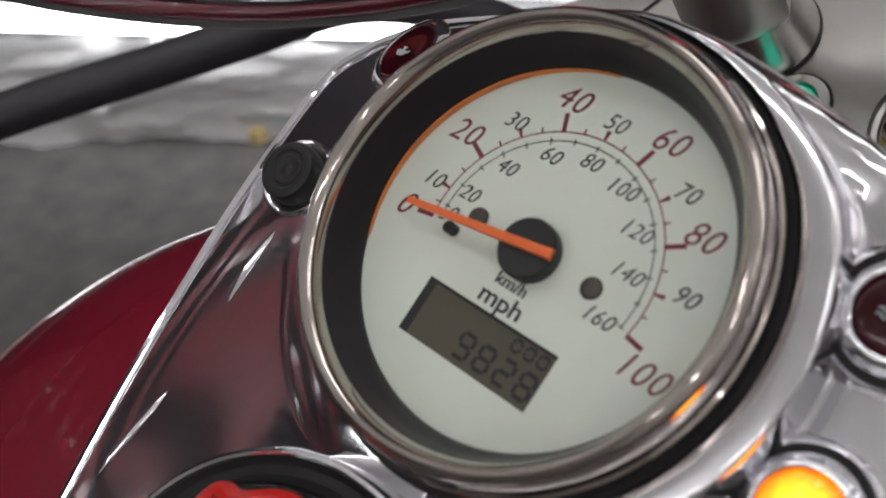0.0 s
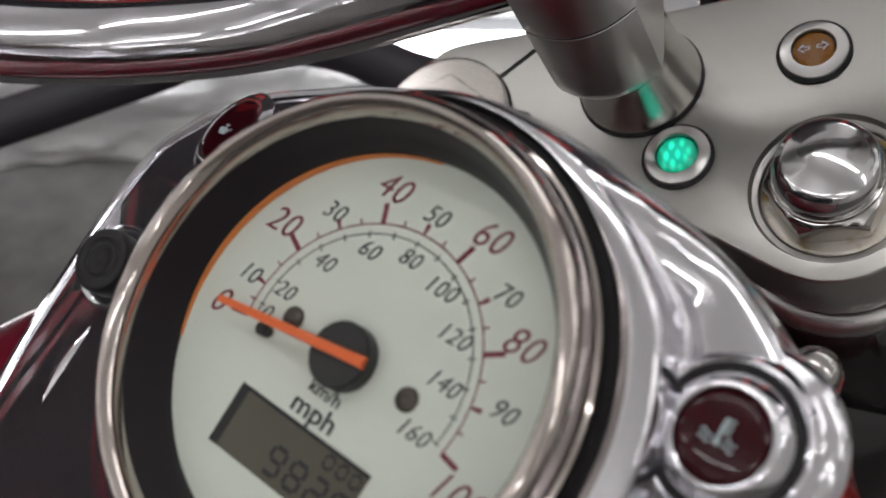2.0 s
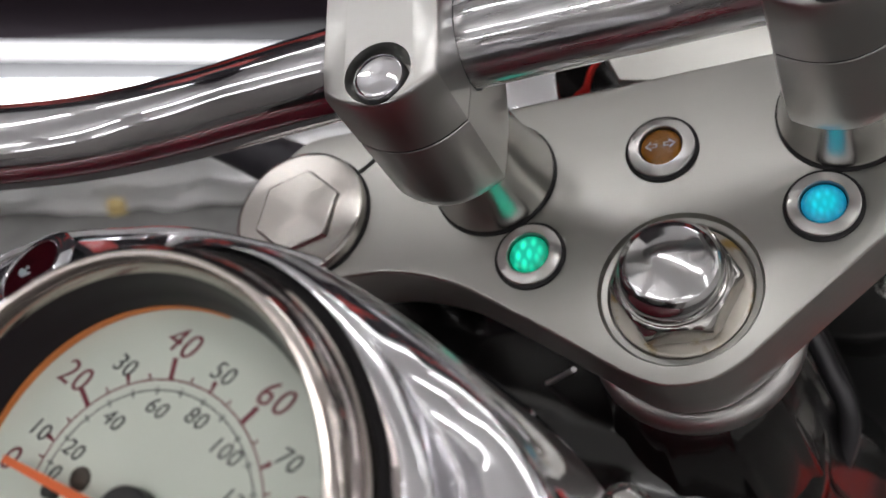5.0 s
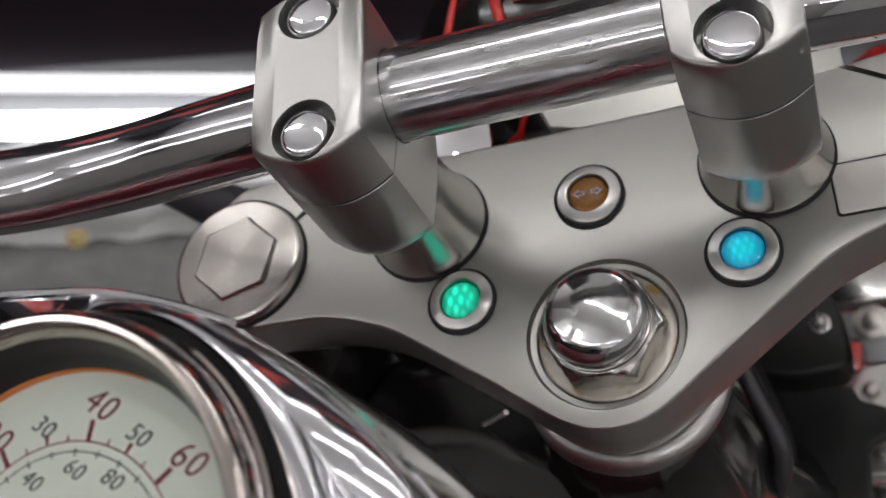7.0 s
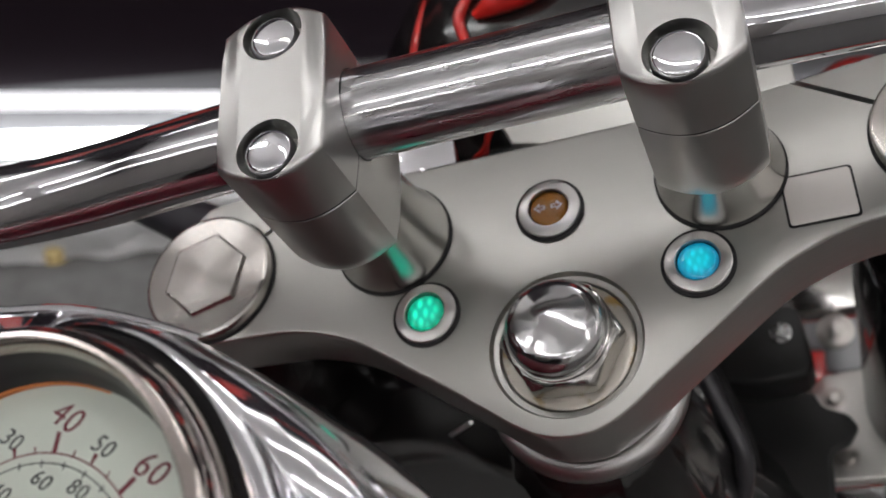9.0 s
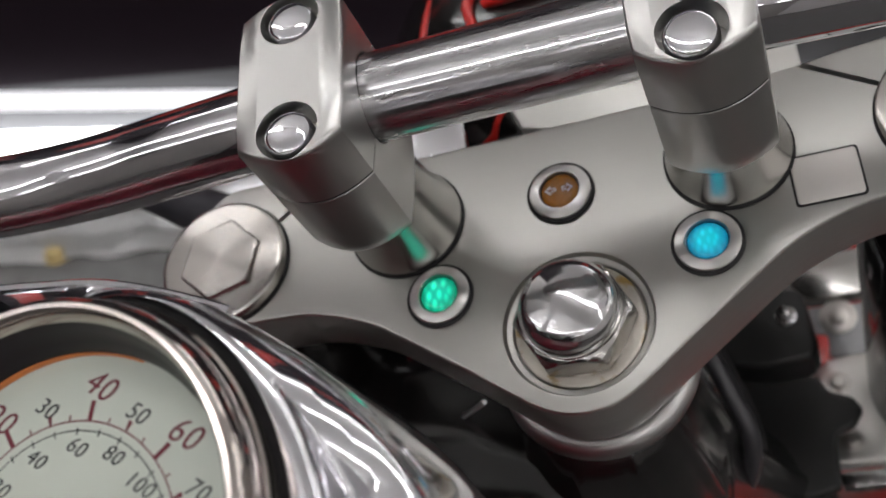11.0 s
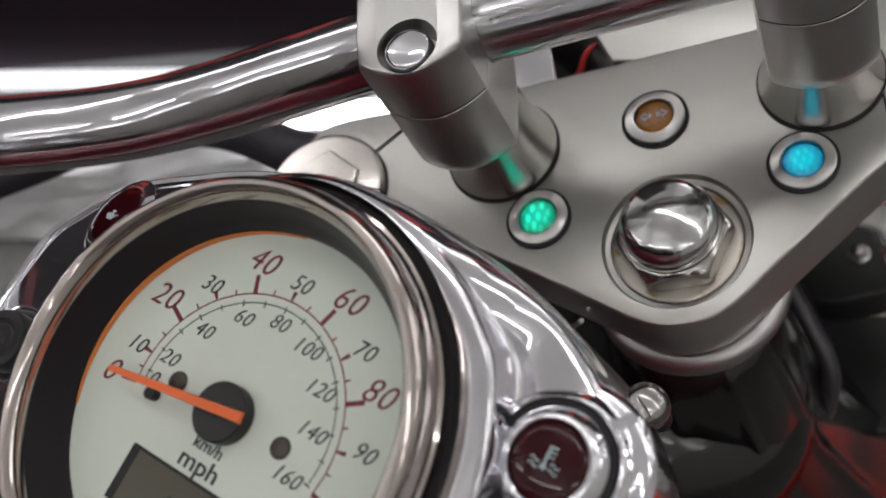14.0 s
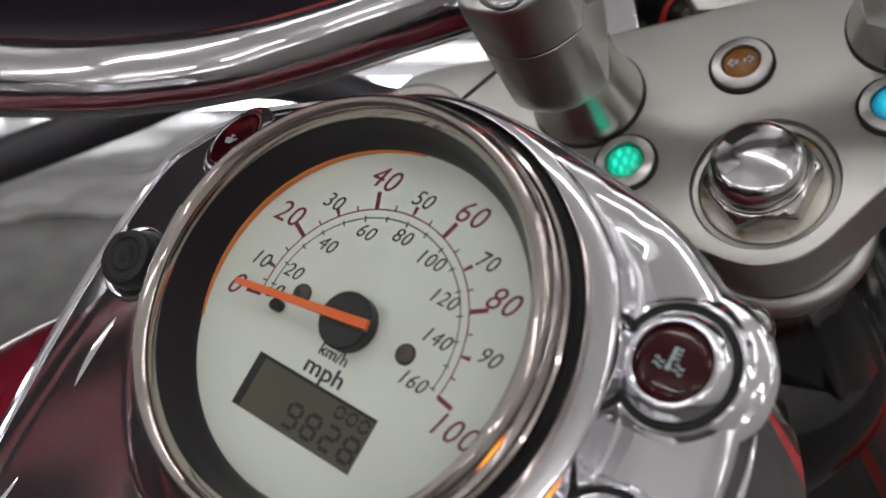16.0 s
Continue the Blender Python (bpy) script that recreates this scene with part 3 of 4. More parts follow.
def riser(s):
    root = thing("handlebar_clamp", "polished aluminium handlebar riser with a two-bolt clamp cap", "handlebar clamp", YOKE @ Matrix.Translation(mm(52.6 * s, 0, 0)), "handlebar clamps")
    part("base_gasket", spin([(0, 0.05), (19.9, 0.05), (19.9, 0.9), (18, 1.0)], 48, centre=(0, 46)), BLACK_RUBBER, root)
    flare = [(19.0, 0.9), (19.3, 1.6), (19.1, 2.6), (17.9, 6), (16.3, 12), (15.2, 20), (14.6, 30), (14.2, 40), (13.4, 52), (11, 54), (0, 54)]
    part("flared_base", spin(flare, 72), ALU_SPUN, root, "", Matrix.Translation(mm(0, 46, 0)))
    o = clamp_outline()
    def ring(k, z):
        out = []
        for x, y in o:
            d = math.hypot(x, y - CLAMP_Y)
            f = min(1.0, (14.6 + (d - 14.6) * k) / d) if d > 14.6 else 1.0
            out.append((x * f, CLAMP_Y + (y - CLAMP_Y) * f, z))
        return out
    rings = [ring(0.62, 33.5), ring(0.8, 34.2), ring(0.93, 36), ring(0.985, 39), ring(1.0, 43), ring(1.0, SEAM - 0.55), [(x, y, SEAM - 0.3) for x, y in inset(o, 0.2)]]
    bar = tube([(-60, BAR_Y, BAR_Z), (0, BAR_Y, BAR_Z), (60, BAR_Y, BAR_Z)], 13.2, 48, 2)
    middle = Matrix.Translation(mm(0, CLAMP_Y, 0))
    me = cut(mesh_of(loft(rings), "lower_block", ALU_CAST), [bar])
    me.transform(middle.inverted())
    part("lower_block", me, None, root, "", middle)
    rings = [[(x, y, SEAM + 0.3) for x, y in inset(o, 0.2)], [(x, y, SEAM + 0.55) for x, y in o], [(x, y, SEAM + 9) for x, y in o]]
    for k, z in ((1.0, SEAM + 14), (0.995, SEAM + 20.2), (0.985, SEAM + 21.5), (0.965, SEAM + 22.2), (0.94, SEAM + 22.5)):
        rings.append([(x * (0.2 + 0.8 * k), CLAMP_Y + (y - CLAMP_Y) * k, z) for x, y in o])
    bar = tube([(-60, BAR_Y, BAR_Z), (0, BAR_Y, BAR_Z), (60, BAR_Y, BAR_Z)], 13.2, 48, 2)
    bores = [spin([(0, SEAM + 13), (8.7, SEAM + 13), (8.9, SEAM + 30), (0, SEAM + 30)], 40, centre=(-0.3, CLAMP_Y + d)) for d in (-18.7, 18.7)]
    me = cut(mesh_of(loft(rings), "cap", ALU_CAST), [bar, *bores])
    me.transform(middle.inverted())
    part("cap", me, None, root, "", middle)
    # Black filler stands for the shade inside the open clamp seam.
    part("seam_shade", loft([[(x, y, SEAM - 0.35) for x, y in inset(o, 0.3)], [(x, y, SEAM + 0.35) for x, y in inset(o, 0.3)]]), BLACK_RUBBER, root, "black filler standing for the shade between the clamp halves")
    for d in (-18.7, 18.7):
        part("bolt", spin([(0, SEAM + 13.2), (6.9, SEAM + 13.2), (7.0, SEAM + 19.0), (6.9, SEAM + 20.2), (6.6, SEAM + 21.1), (6.0, SEAM + 21.6), (5.2, SEAM + 21.85), (3.0, SEAM + 22.0), (0, SEAM + 22.05)], 48, centre=(-0.8, CLAMP_Y + d)), CHROME, root, "chrome domed bolt")
        part("bore_floor", spin([(0, SEAM + 13.1), (8.65, SEAM + 13.1)], 40, centre=(-0.3, CLAMP_Y + d)), ALU_SIDE, root)


for s in (-1, 1):
    riser(s)


def handlebar():
    half = [(72, BAR_Y, BAR_Z - 0.5), (95, 48.2, 63.5), (120, 49.6, 60), (145, 49.8, 59.5), (165, 48, 63.5), (183, 45.2, 71), (200, 41.5, 81), (218, 35.5, 98), (235, 29, 119), (255, 22, 146), (285, 10, 175)]
    root = thing("handlebar", "thick chrome motorcycle handlebar sweeping up from its clamps", "handlebar", YOKE)
    part("clamped_middle", tube([(-50, BAR_Y, BAR_Z), (0, BAR_Y, BAR_Z), (50, BAR_Y, BAR_Z)], 12.7, 48, 8), SCUFFED_CHROME, root, "scuffed chrome middle of the bar")
    for q in (-1, 1):
        part("sweep", tube([(q * 50, BAR_Y, BAR_Z), (q * 60, BAR_Y, BAR_Z)] + [(q * x, y, z) for x, y, z in half], 12.7, 48, 8), BAR_CHROME, root)


handlebar()


def hose(name, pts, r, label, frame_m=YOKE, mat=None):
    ob = new(name, mesh_of(tube(pts, r, 20, 8), name, mat or BLACK_RUBBER))
    ob.matrix_world = frame_m
    tagged(ob, label, "cable")


hose("control_cable", [(-110, 84, -46), (-150, 98, -46), (-195, 128, -50), (-245, 142, -50), (-287, 122, -34), (-326, 101, -17), (-356, 83, -1), (-375, 70, 10), (-450, 25, 45)], 10.0, "thick dark grey control cable running under the handlebar", mat=SLEEVE)

# ---- steering head under the yoke ----
HEAD = thing("steering_head", "black painted steering head and frame under the yoke", "frame", YOKE)
part("bearing_cover", spin([(27.8 + 4.6 * math.cos(radians(a)), -29.4 + 4.9 * math.sin(radians(a))) for a in range(100, -151, -10)], 96, centre=(0, -1.5)), RING_STEEL, HEAD, "dull rounded steel ring under the yoke")
part("head_tube", spin([(0, -25), (24, -25), (24, -36), (26, -44), (26, -180), (0, -180)], 48), BLACK_PAINT, HEAD)


def ribbed_cover():
    rings = []
    for j, (z, g) in enumerate([(-34, 0.5), (-36, 0.64), (-40, 0.72), (-48, 0.79), (-62, 0.86), (-90, 0.94), (-130, 1.03), (-180, 1.13), (-230, 1.26)]):
        ring = []
        for k in range(180):
            a = 2 * math.pi * k / 180
            r = (43 + (1.0 * math.sin(5 * a) + 2.4 * max(0.0, math.sin(9 * a + 0.6)) ** 4) * min(1.0, j / 5)) * g
            ring.append((r * math.cos(a) * (0.72 + 0.2 * max(0, j - 6) if math.cos(a) > 0 else 1.0), -4 + r * math.sin(a), z))
        rings.append(ring)
    return loft(rings)


part("neck_cover", ribbed_cover(), BLACK_PAINT, HEAD, "glossy black folded cover round the head tube")


def dark_body(name, centre, radii, mat, label, category, at, power=0.85):
    rings = []
    for i in range(1, 24):
        v = -1 + 2 * i / 24
        w = math.sqrt(1 - v * v)
        ring = []
        for k in range(48):
            a = 2 * math.pi * k / 48
            c, q = math.cos(a), math.sin(a)
            ring.append((centre[0] + radii[0] * w * math.copysign(abs(c) ** power, c), centre[1] + radii[1] * w * math.copysign(abs(q) ** power, q), centre[2] + radii[2] * v))
        rings.append(ring)
    ob = new(name, mesh_of(loft(rings), name, mat, 60))
    ob.matrix_world = at
    return tagged(ob, label, category)


dark_body("frame_cowl", (-62, -8, -112), (92, 66, 60), BLACK_PAINT, "glossy black frame cowl between tank and fork", "cowl", YOKE)
dark_body("front_fender", (140, 120, -520), (75, 300, 190), RED_BRIGHT, "bright red front fender seen below the fork", "fender", YOKE)


def fork_leg(s):
    at = Matrix.Translation(mm(120.2 * s, 45, 0))
    leg = part("fork_leg", spin([(0, -24.2), (22, -24.2), (24, -30), (32, -42), (33, -60), (33, -225), (30, -232), (0, -232)], 48), BLACK_PAINT, FORK, "black fork leg shroud", at)
    part("slider", spin([(0, -232.5), (27, -232.5), (28, -240), (28, -640), (0, -640)], 48), ALU_CAST, leg)


for s in (-1, 1):
    fork_leg(s)


def poly_plate(outline, z0, z1, bevel=1.0):
    if sum(a[0] * b[1] - b[0] * a[1] for a, b in zip(outline, outline[1:] + outline[:1])) < 0:
        outline = outline[::-1]
    pts = [Vector((x, y, 0)) for x, y in outline]
    fine = []
    for p, q in zip(pts, pts[1:] + pts[:1]):
        fine += [p.lerp(q, 0.12), p.lerp(q, 0.5), p.lerp(q, 0.88)]
    return slab([(p.x, p.y) for p in fine], z0, z1, bevel)


def small_bolt(x, y, z, r, root, mat=None):
    part("bolt", spin([(r * 1.5, z), (r * 1.5, z + 0.8), (r, z + 1.0), (r * 0.98, z + 2.6), (r * 0.7, z + 3.6), (0, z + 4)], 24, centre=(x, y)), mat or STEEL_TURNED, root)


LOWER = part("lower_yoke", poly_plate([(20, 78), (43, 61), (66, 64), (86, 65), (110, 63), (110, 12), (66, 14), (67, 20), (68, 26), (66, 46), (40, 50), (10, 40)], -232, -222, 1.5), SATIN_PLATE, FORK, "pale satin aluminium lower yoke")
part("step", poly_plate([(66.5, 13), (112, 11), (112, 3), (68, 5)], -238, -229, 1.0), DULL_STEEL, LOWER)
small_bolt(75, 52, -222, 3.6, LOWER)
small_bolt(75, 24, -222, 3.6, LOWER)
COVER = thing("cable_guide_cover", "matt black moulded cover with a lobed edge", "cover", YOKE)
part("panel", poly_plate([(30, 53), (66, 49), (69, 41), (79, 36), (82, 30), (77, 23), (69, 20), (66, -6), (0, -6), (10, 20)], -206, -198, 2.5), BLACK_PLASTIC, COVER)
SWITCH = thing("relay_box", "black plastic box bolted behind the yoke", "box", YOKE)
part("body", poly_plate([(48, 72), (67, 69), (69, 42), (65, 37), (46, 36), (20, 44), (20, 72)], -172, -150, 3), BLACK_PLASTIC, SWITCH)
small_bolt(58.5, 57, -150, 3.0, SWITCH, DULL_STEEL)
# Added red strip stands for the fender glimpsed through this gap.
FENDER_STRIP = thing("fender_glimpse", "bright red strip standing for the fender glimpsed under the black box", "brace", YOKE)
part("bar", poly_plate([(40, 57.3), (64.5, 59.5), (67, 63), (68.5, 73), (75, 72), (72.5, 59.5), (64.5, 56.4), (40, 55.6)], -215, -212, 0.5), RED_BRIGHT, FENDER_STRIP)
BRACKET = thing("headlight_stay", "polished metal headlight stay with a bolt", "bracket", YOKE)
part("arm", poly_plate([(60, 140), (110, 140), (104, 112), (66, 114)], -272, -262, 2), CHROME_WORN, BRACKET)
part("tab", poly_plate([(66, 112), (100, 110), (93, 81), (75, 83), (76, 96), (66, 98)], -270, -266, 1), GREY_PANEL, BRACKET)
part("washer", spin([(0, -266), (9.4, -266), (9.4, -265.2), (8.8, -264.8), (4, -264.8)], 32, centre=(83, 104)), STEEL_TURNED, BRACKET)
small_bolt(83, 104, -266, 5, BRACKET)
hose("throttle_cable", [(18, 52, -90), (29, 27, -112), (33, 15, -119), (36.5, 4, -125), (36, -5, -134), (30, -13, -147), (20, -18, -160)], 3.8, "black throttle cable curving past the steering head", mat=CABLE_SHEATH)
hose("clutch_cable", [(30, 40, -130), (36, 22, -146), (38, 8, -156), (35, -4, -166), (26, -14, -176)], 3.0, "black cable beside the steering head", mat=BLACK_RUBBER)
hose("bare_wire", [(-35.7, -12.9, -18.7), (-44.0, -7.7, -35.3), (-54.7, -0.8, -57.0)], 0.85, "thin bare metal wire end sticking out under the yoke", mat=BRIGHT_WIRE)

# ---- headlight nacelle in front of the yoke ----
NACELLE = dark_body("headlight_nacelle", (-2, 150, -90), (85, 78, 78), BLACK_PAINT, "glossy black headlight nacelle with red flame graphics", "headlight", YOKE, 0.95)


def nacelle_flame(pts, r):
    def top(x, y):
        return -90 + 78 * math.sqrt(max(0.05, 1 - ((x + 2) / 85) ** 2 - ((y - 150) / 78) ** 2))
    bm = tube([(x, y, top(x, y) - 0.3 * r) for x, y in pts], lambda f: max(0.3, r * math.sin(math.pi * (0.08 + 0.86 * f))), 12, 10)
    part("flame", bm, RED_BRIGHT, NACELLE, "bright red tapering streak")


nacelle_flame([(-62, 118), (-60, 132), (-54, 146), (-50, 162), (-46, 180)], 2.0)
nacelle_flame([(-52, 138), (-56, 128), (-50, 112), (-46, 104)], 1.5)
nacelle_flame([(-34, 118), (-30, 132), (-32, 148), (-24, 160), (-20, 176)], 2.2)
nacelle_flame([(-26, 146), (-12, 149), (4, 154), (20, 168)], 6.5)
nacelle_flame([(-20, 152), (-6, 160), (8, 172)], 6.0)
nacelle_flame([(-40, 92), (-36, 98), (-30, 100), (-26, 108)], 1.4)
nacelle_flame([(-32, 92), (-28, 102), (-20, 106)], 1.4)
part("chrome_trim", poly_plate([(-64, 74), (-35, 74), (-35.5, 86), (-37, 108), (-66, 108)], -20, -16, 1.0), CHROME, NACELLE, "mirror chrome trim of the headlight")
STAY = thing("polished_stay", "polished aluminium plate behind the yoke under the handlebar", "bracket", YOKE)
part("plate", poly_plate([(-12, 76), (80, 76), (80, 100), (50, 108), (-24, 108)], -16, -9, 1.0), ALU, STAY)

# ---- tank, console and speedometer ----
TANK = thing("fuel_tank", "deep red lacquered motorcycle fuel tank under a chrome console", "fuel tank", DIAL)


def tank_body():
    bm = bmesh.new()
    rings = []
    for i in range(41):
        v = -1 + 2 * i / 40
        w = math.sqrt(max(0.0, 1 - abs(v) ** 2.4))
        ring = []
        for k in range(64):
            a = 2 * math.pi * k / 64
            c, s = math.cos(a), math.sin(a)
            ring.append((220 * w * math.copysign(abs(c) ** 0.86, c), -204 + 230 * v, -95 + (60 if s > 0 else 170) * w * math.copysign(abs(s) ** 0.9, s)))
        rings.append(ring)
    return loft(rings[1:-1])


part("shell", tank_body(), RED_PAINT, TANK)
CONSOLE = thing("tank_console", "mirror-polished chrome tank console round the speedometer", "console", DIAL)


def console_outline(side):
    """Rim of the console from its front to its tail; the flank towards the oil light is drawn in."""
    half = [(0, 54), (16, 53), (31, 50.5), (45, 46.5), (57, 41), (67, 33.5), (74.5, 24), (79, 12), (81, -2), (81.5, -20), (81.5, -50), (80.5, -80), (77, -112), (69, -145), (54, -172), (30, -190), (0, -196)]
    if side < 0:
        half[1:9] = [(14, 51.9), (28, 48.8), (37, 45.8), (45.4, 42), (53.4, 38.4), (59.8, 34.9), (65.7, 30.2), (71.4, 24.5), (78.4, 12)]
    pts = [(p.x, p.y) for p in smooth_path([Vector((x, y, 0)) for x, y in half], 6)]
    return pts


def console_shell(first, last):
    """Rings from the gauge hole outwards: a flat-topped collar, a plain panel and a rolled edge."""
    edge = console_outline(1) + [(-x, y) for x, y in reversed(console_outline(-1)[1:-1])]
    inner = [(0, -6), (0, 3.4), (0.4, 4.3), (1.0, 4.6), (5.4, 4.7), (6.1, 4.5), (6.6, 3.9), (7.0, 2.4), (7.6, -2.6), (8.0, -4.2), (8.6, -4.9), (9.3, -4.95), (10.4, -4.6), (14.6, -4.4)]
    outer = [(13.0, -4.4), (8.0, -4.4), (4.6, -4.6), (3.2, -5.1), (1.9, -6.2), (0.8, -8.6), (0.2, -11.2), (0.0, -13.0)]
    below = [(1.03, -13.2), (1.05, -13.4), (1.06, -15.2), (1.12, -20), (1.28, -31), (1.44, -48)]
    steps = [("in", d, z) for d, z in inner] + [("out", d, z) for d, z in outer] + [("below", d, z) for d, z in below]
    rings = []
    for side, d, level in steps[first:last]:
        ring = []
        for x, y in edge:
            a = math.atan2(x, y)
            flank = min(1.0, max(0.0, (-x - 6) / 26)) * min(1.0, max(0.0, (58 - y) / 14))
            foot = min(1.0, max(0.0, (-y - 30) / 30)) * min(1.0, max(0.0, (50 - x) / 30))
            w = max(flank, foot)
            hole = 49.4 - 1.6 * w
            cx, cy = hole * math.sin(a), hole * math.cos(a)
            wide = math.hypot(x - cx, y - cy)
            if side == "in":
                f = d * min(1.0, 0.045 * wide) / wide
            elif side == "out":
                f = 1 - d * min(1.0, 0.025 * wide) / wide
            else:
                f = 1 + (d - 1) * max(0.04, min(1.0, (28 - y) / 45))
            z = level
            if side != "below" and (d, level) != (0, -6):
                bend = min(15.0, 0.5 * wide) / wide
                even = min(1.0, max(0.0, (y + 8) / 16))
                fold = -2.4 - (0.21 + (8.2 / wide - 0.21) * even) * bend * wide
                g = (f - bend) / (1 - bend)
                plain = -2.4 + (fold + 2.4) * (0.86 + 0.14 * even + 0.14 * (1 - even) * f / bend) * f / bend if f < bend else fold + (-10.6 - fold) * (g - 0.26 * (1 - even) * (g - g * g))
                if d > 0 or side == "out":
                    roll = 4.5 - 17.5 * (1 - math.sqrt(max(0.0, 1 - f * f)))
                    z = roll + (z - roll) * min(1.0, max(0.0, (wide - 9) / 11))
                z += ((plain if side == "in" else min(z, plain)) - z) * w
            ring.append((cx + (x - cx) * f, cy + (y - cy) * f, z))
        rings.append(ring)
    return loft(rings, cap=False)


part("collar", console_shell(0, 9), CHROME, CONSOLE, "raised chrome collar round the gauge", smooth=50)
SHELL = part("shell", console_shell(8, 28), CHROME, CONSOLE, smooth=50)


def edge_lip():
    """Flat polished flange along the console's rim."""
    edge = console_outline(-1)
    bm = bmesh.new()
    rows = []
    for k, (x, y) in enumerate(edge):
        x0, y0 = edge[max(k - 1, 0)]
        x1, y1 = edge[min(k + 1, len(edge) - 1)]
        n = math.hypot(x1 - x0, y1 - y0)
        nx, ny = -(y1 - y0) / n, (x1 - x0) / n
        rows.append([bm.verts.new(mm(-x - d * nx, y + d * ny, z)) for d, z in ((-0.6, -13.6), (-0.6, -10.1), (-0.2, -9.7), (0.9, -9.75), (1.25, -10.1), (1.25, -13.6))])
    for a, b in zip(rows, rows[1:]):
        for k in range(5):
            bm.faces.new((a[k + 1], a[k], b[k], b[k + 1]))
    bmesh.ops.recalc_face_normals(bm, faces=bm.faces)
    return bm


def flute(pts, r):
    """A long raised bead pressed into the console's flank."""
    bpy.context.view_layer.update()
    path = []
    for x, y in pts:
        found, place, _, _ = SHELL.ray_cast(mm(x, y, 40), Vector((0, 0, -1)))
        path.append((x, y, place.z / MM - 0.6 * r if found else -8.0))
    part("flute", tube(path, lambda f: max(0.15, r * math.sin(math.pi * (0.04 + 0.92 * f)) ** 0.6), 16, 8), CHROME, CONSOLE, "long polished raised bead")


flute([(-62.6, -20), (-64.2, -26), (-65.3, -32), (-65.5, -38), (-65.0, -44)], 1.7)
flute([(-66.5, -62), (-68.5, -70), (-70.6, -78), (-72.4, -86), (-73.6, -94)], 1.5)
part("edge_lip", edge_lip(), CHROME, CONSOLE, "thin bright flange along the console rim")


def console_light(x, y, z, name, label, lens, lean=0, tall=1.0):
    root = thing(name, label, "indicator light", DIAL @ Matrix.Translation(mm(x, y, z)) @ pose(0, 0, 0, 0.55 * lean, lean, 0) @ Matrix.Diagonal((1, 1, tall, 1)), "console indicator lights")
    if tall > 0.9:
        part("boss", spin([(17.4, -5.4), (16.2, -3.4), (15.0, -2.7), (13.6, -1.7), (13.0, -0.5), (12.4, -0.15), (12.0, -0.4), (11.7, -1.6)], 64), CHROME, root)
        part("gasket", spin([(0, -2), (11.8, -2), (11.8, -0.9), (11.5, -0.4), (11.0, -0.3), (10.4, -0.5)], 64), BLACK_RUBBER, root)
    part("bezel", spin([(10.5, -0.8), (10.5, 0.2), (10.35, 0.55), (8.65, 2.55), (8.35, 2.8), (7.6, 2.9), (7.4, 2.7), (7.35, 1.9)], 64), CHROME, root, "polished chrome ring")
    wide = 7.3 if tall > 0.9 else 8.2
    part("lens", spin([(wide, 1.5)] + [(wide * math.cos(radians(a)), 1.9 + 1.25 * math.sin(radians(a))) for a in (0, 20, 40, 60, 75)] + [(0, 3.17)], 48), lens, root)
    return root


TEMP_LIGHT = console_light(62.9, 18.9, -2.6, "console_indicator_light", "unlit dark red coolant warning light in a chrome ring", LENS_RED)
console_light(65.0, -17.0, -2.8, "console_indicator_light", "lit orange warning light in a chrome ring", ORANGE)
OIL_LIGHT = console_light(-56.4, 26.4, -5.3, "console_indicator_light", "unlit dark red oil warning light in the console", LENS_RED, -20, 0.42)


def thermometer_icon(root):
    bm = bmesh.new()
    for x0, y0, x1, y1 in ((-0.35, -1.4, 0.35, 3.2), (0.35, 2.7, 1.7, 3.2), (0.35, 1.6, 1.7, 2.1), (0.35, 0.5, 1.7, 1.0)):
        block(x0, y0, 0, x1, y1, 0.25, bm=bm)
    spin([(0.75, 0), (0.75, 0.25), (0, 0.25)], 20, bm, (0, -1.6))
    for x, j in ((-2.4, -0.7), (-2.4, -2.0), (2.4, -0.7), (2.4, -2.0)):
        tube([(x - 1.2, j, 0.1), (x - 0.6, j + 0.4, 0.1), (x, j, 0.1), (x + 0.6, j - 0.4, 0.1), (x + 1.2, j, 0.1)], 0.22, 8, 4, bm)
    part("symbol", bm, ICON_DIM, root, "white thermometer symbol", Matrix.Translation(mm(-0.1, 0.1, 3.1)) @ Matrix.Diagonal((0.82, 0.82, 1, 1)))


def oil_icon(root):
    bm = bmesh.new()
    for x0, y0, x1, y1 in ((-2.2, -1.4, 1.4, 0.8), (-0.6, 0.8, 0.2, 1.9), (-1.3, 1.6, 0.9, 2.1)):
        block(x0, y0, 0, x1, y1, 0.12, bm=bm)
    tube([(1.2, -0.6, 0), (2.4, 0.4, 0), (3.2, 0.9, 0)], 0.35, 8, 4, bm)
    tube([(-2.2, -0.6, 0), (-3, 0.2, 0), (-2.2, 0.6, 0)], 0.25, 8, 4, bm)
    part("symbol", bm, ICON_DIM, root, "white oil can symbol", Matrix.Translation(mm(-0.6, -0.9, 3.3)) @ Matrix.Diagonal((0.72, 0.72, 1, 1)))


thermometer_icon(TEMP_LIGHT)
oil_icon(OIL_LIGHT)


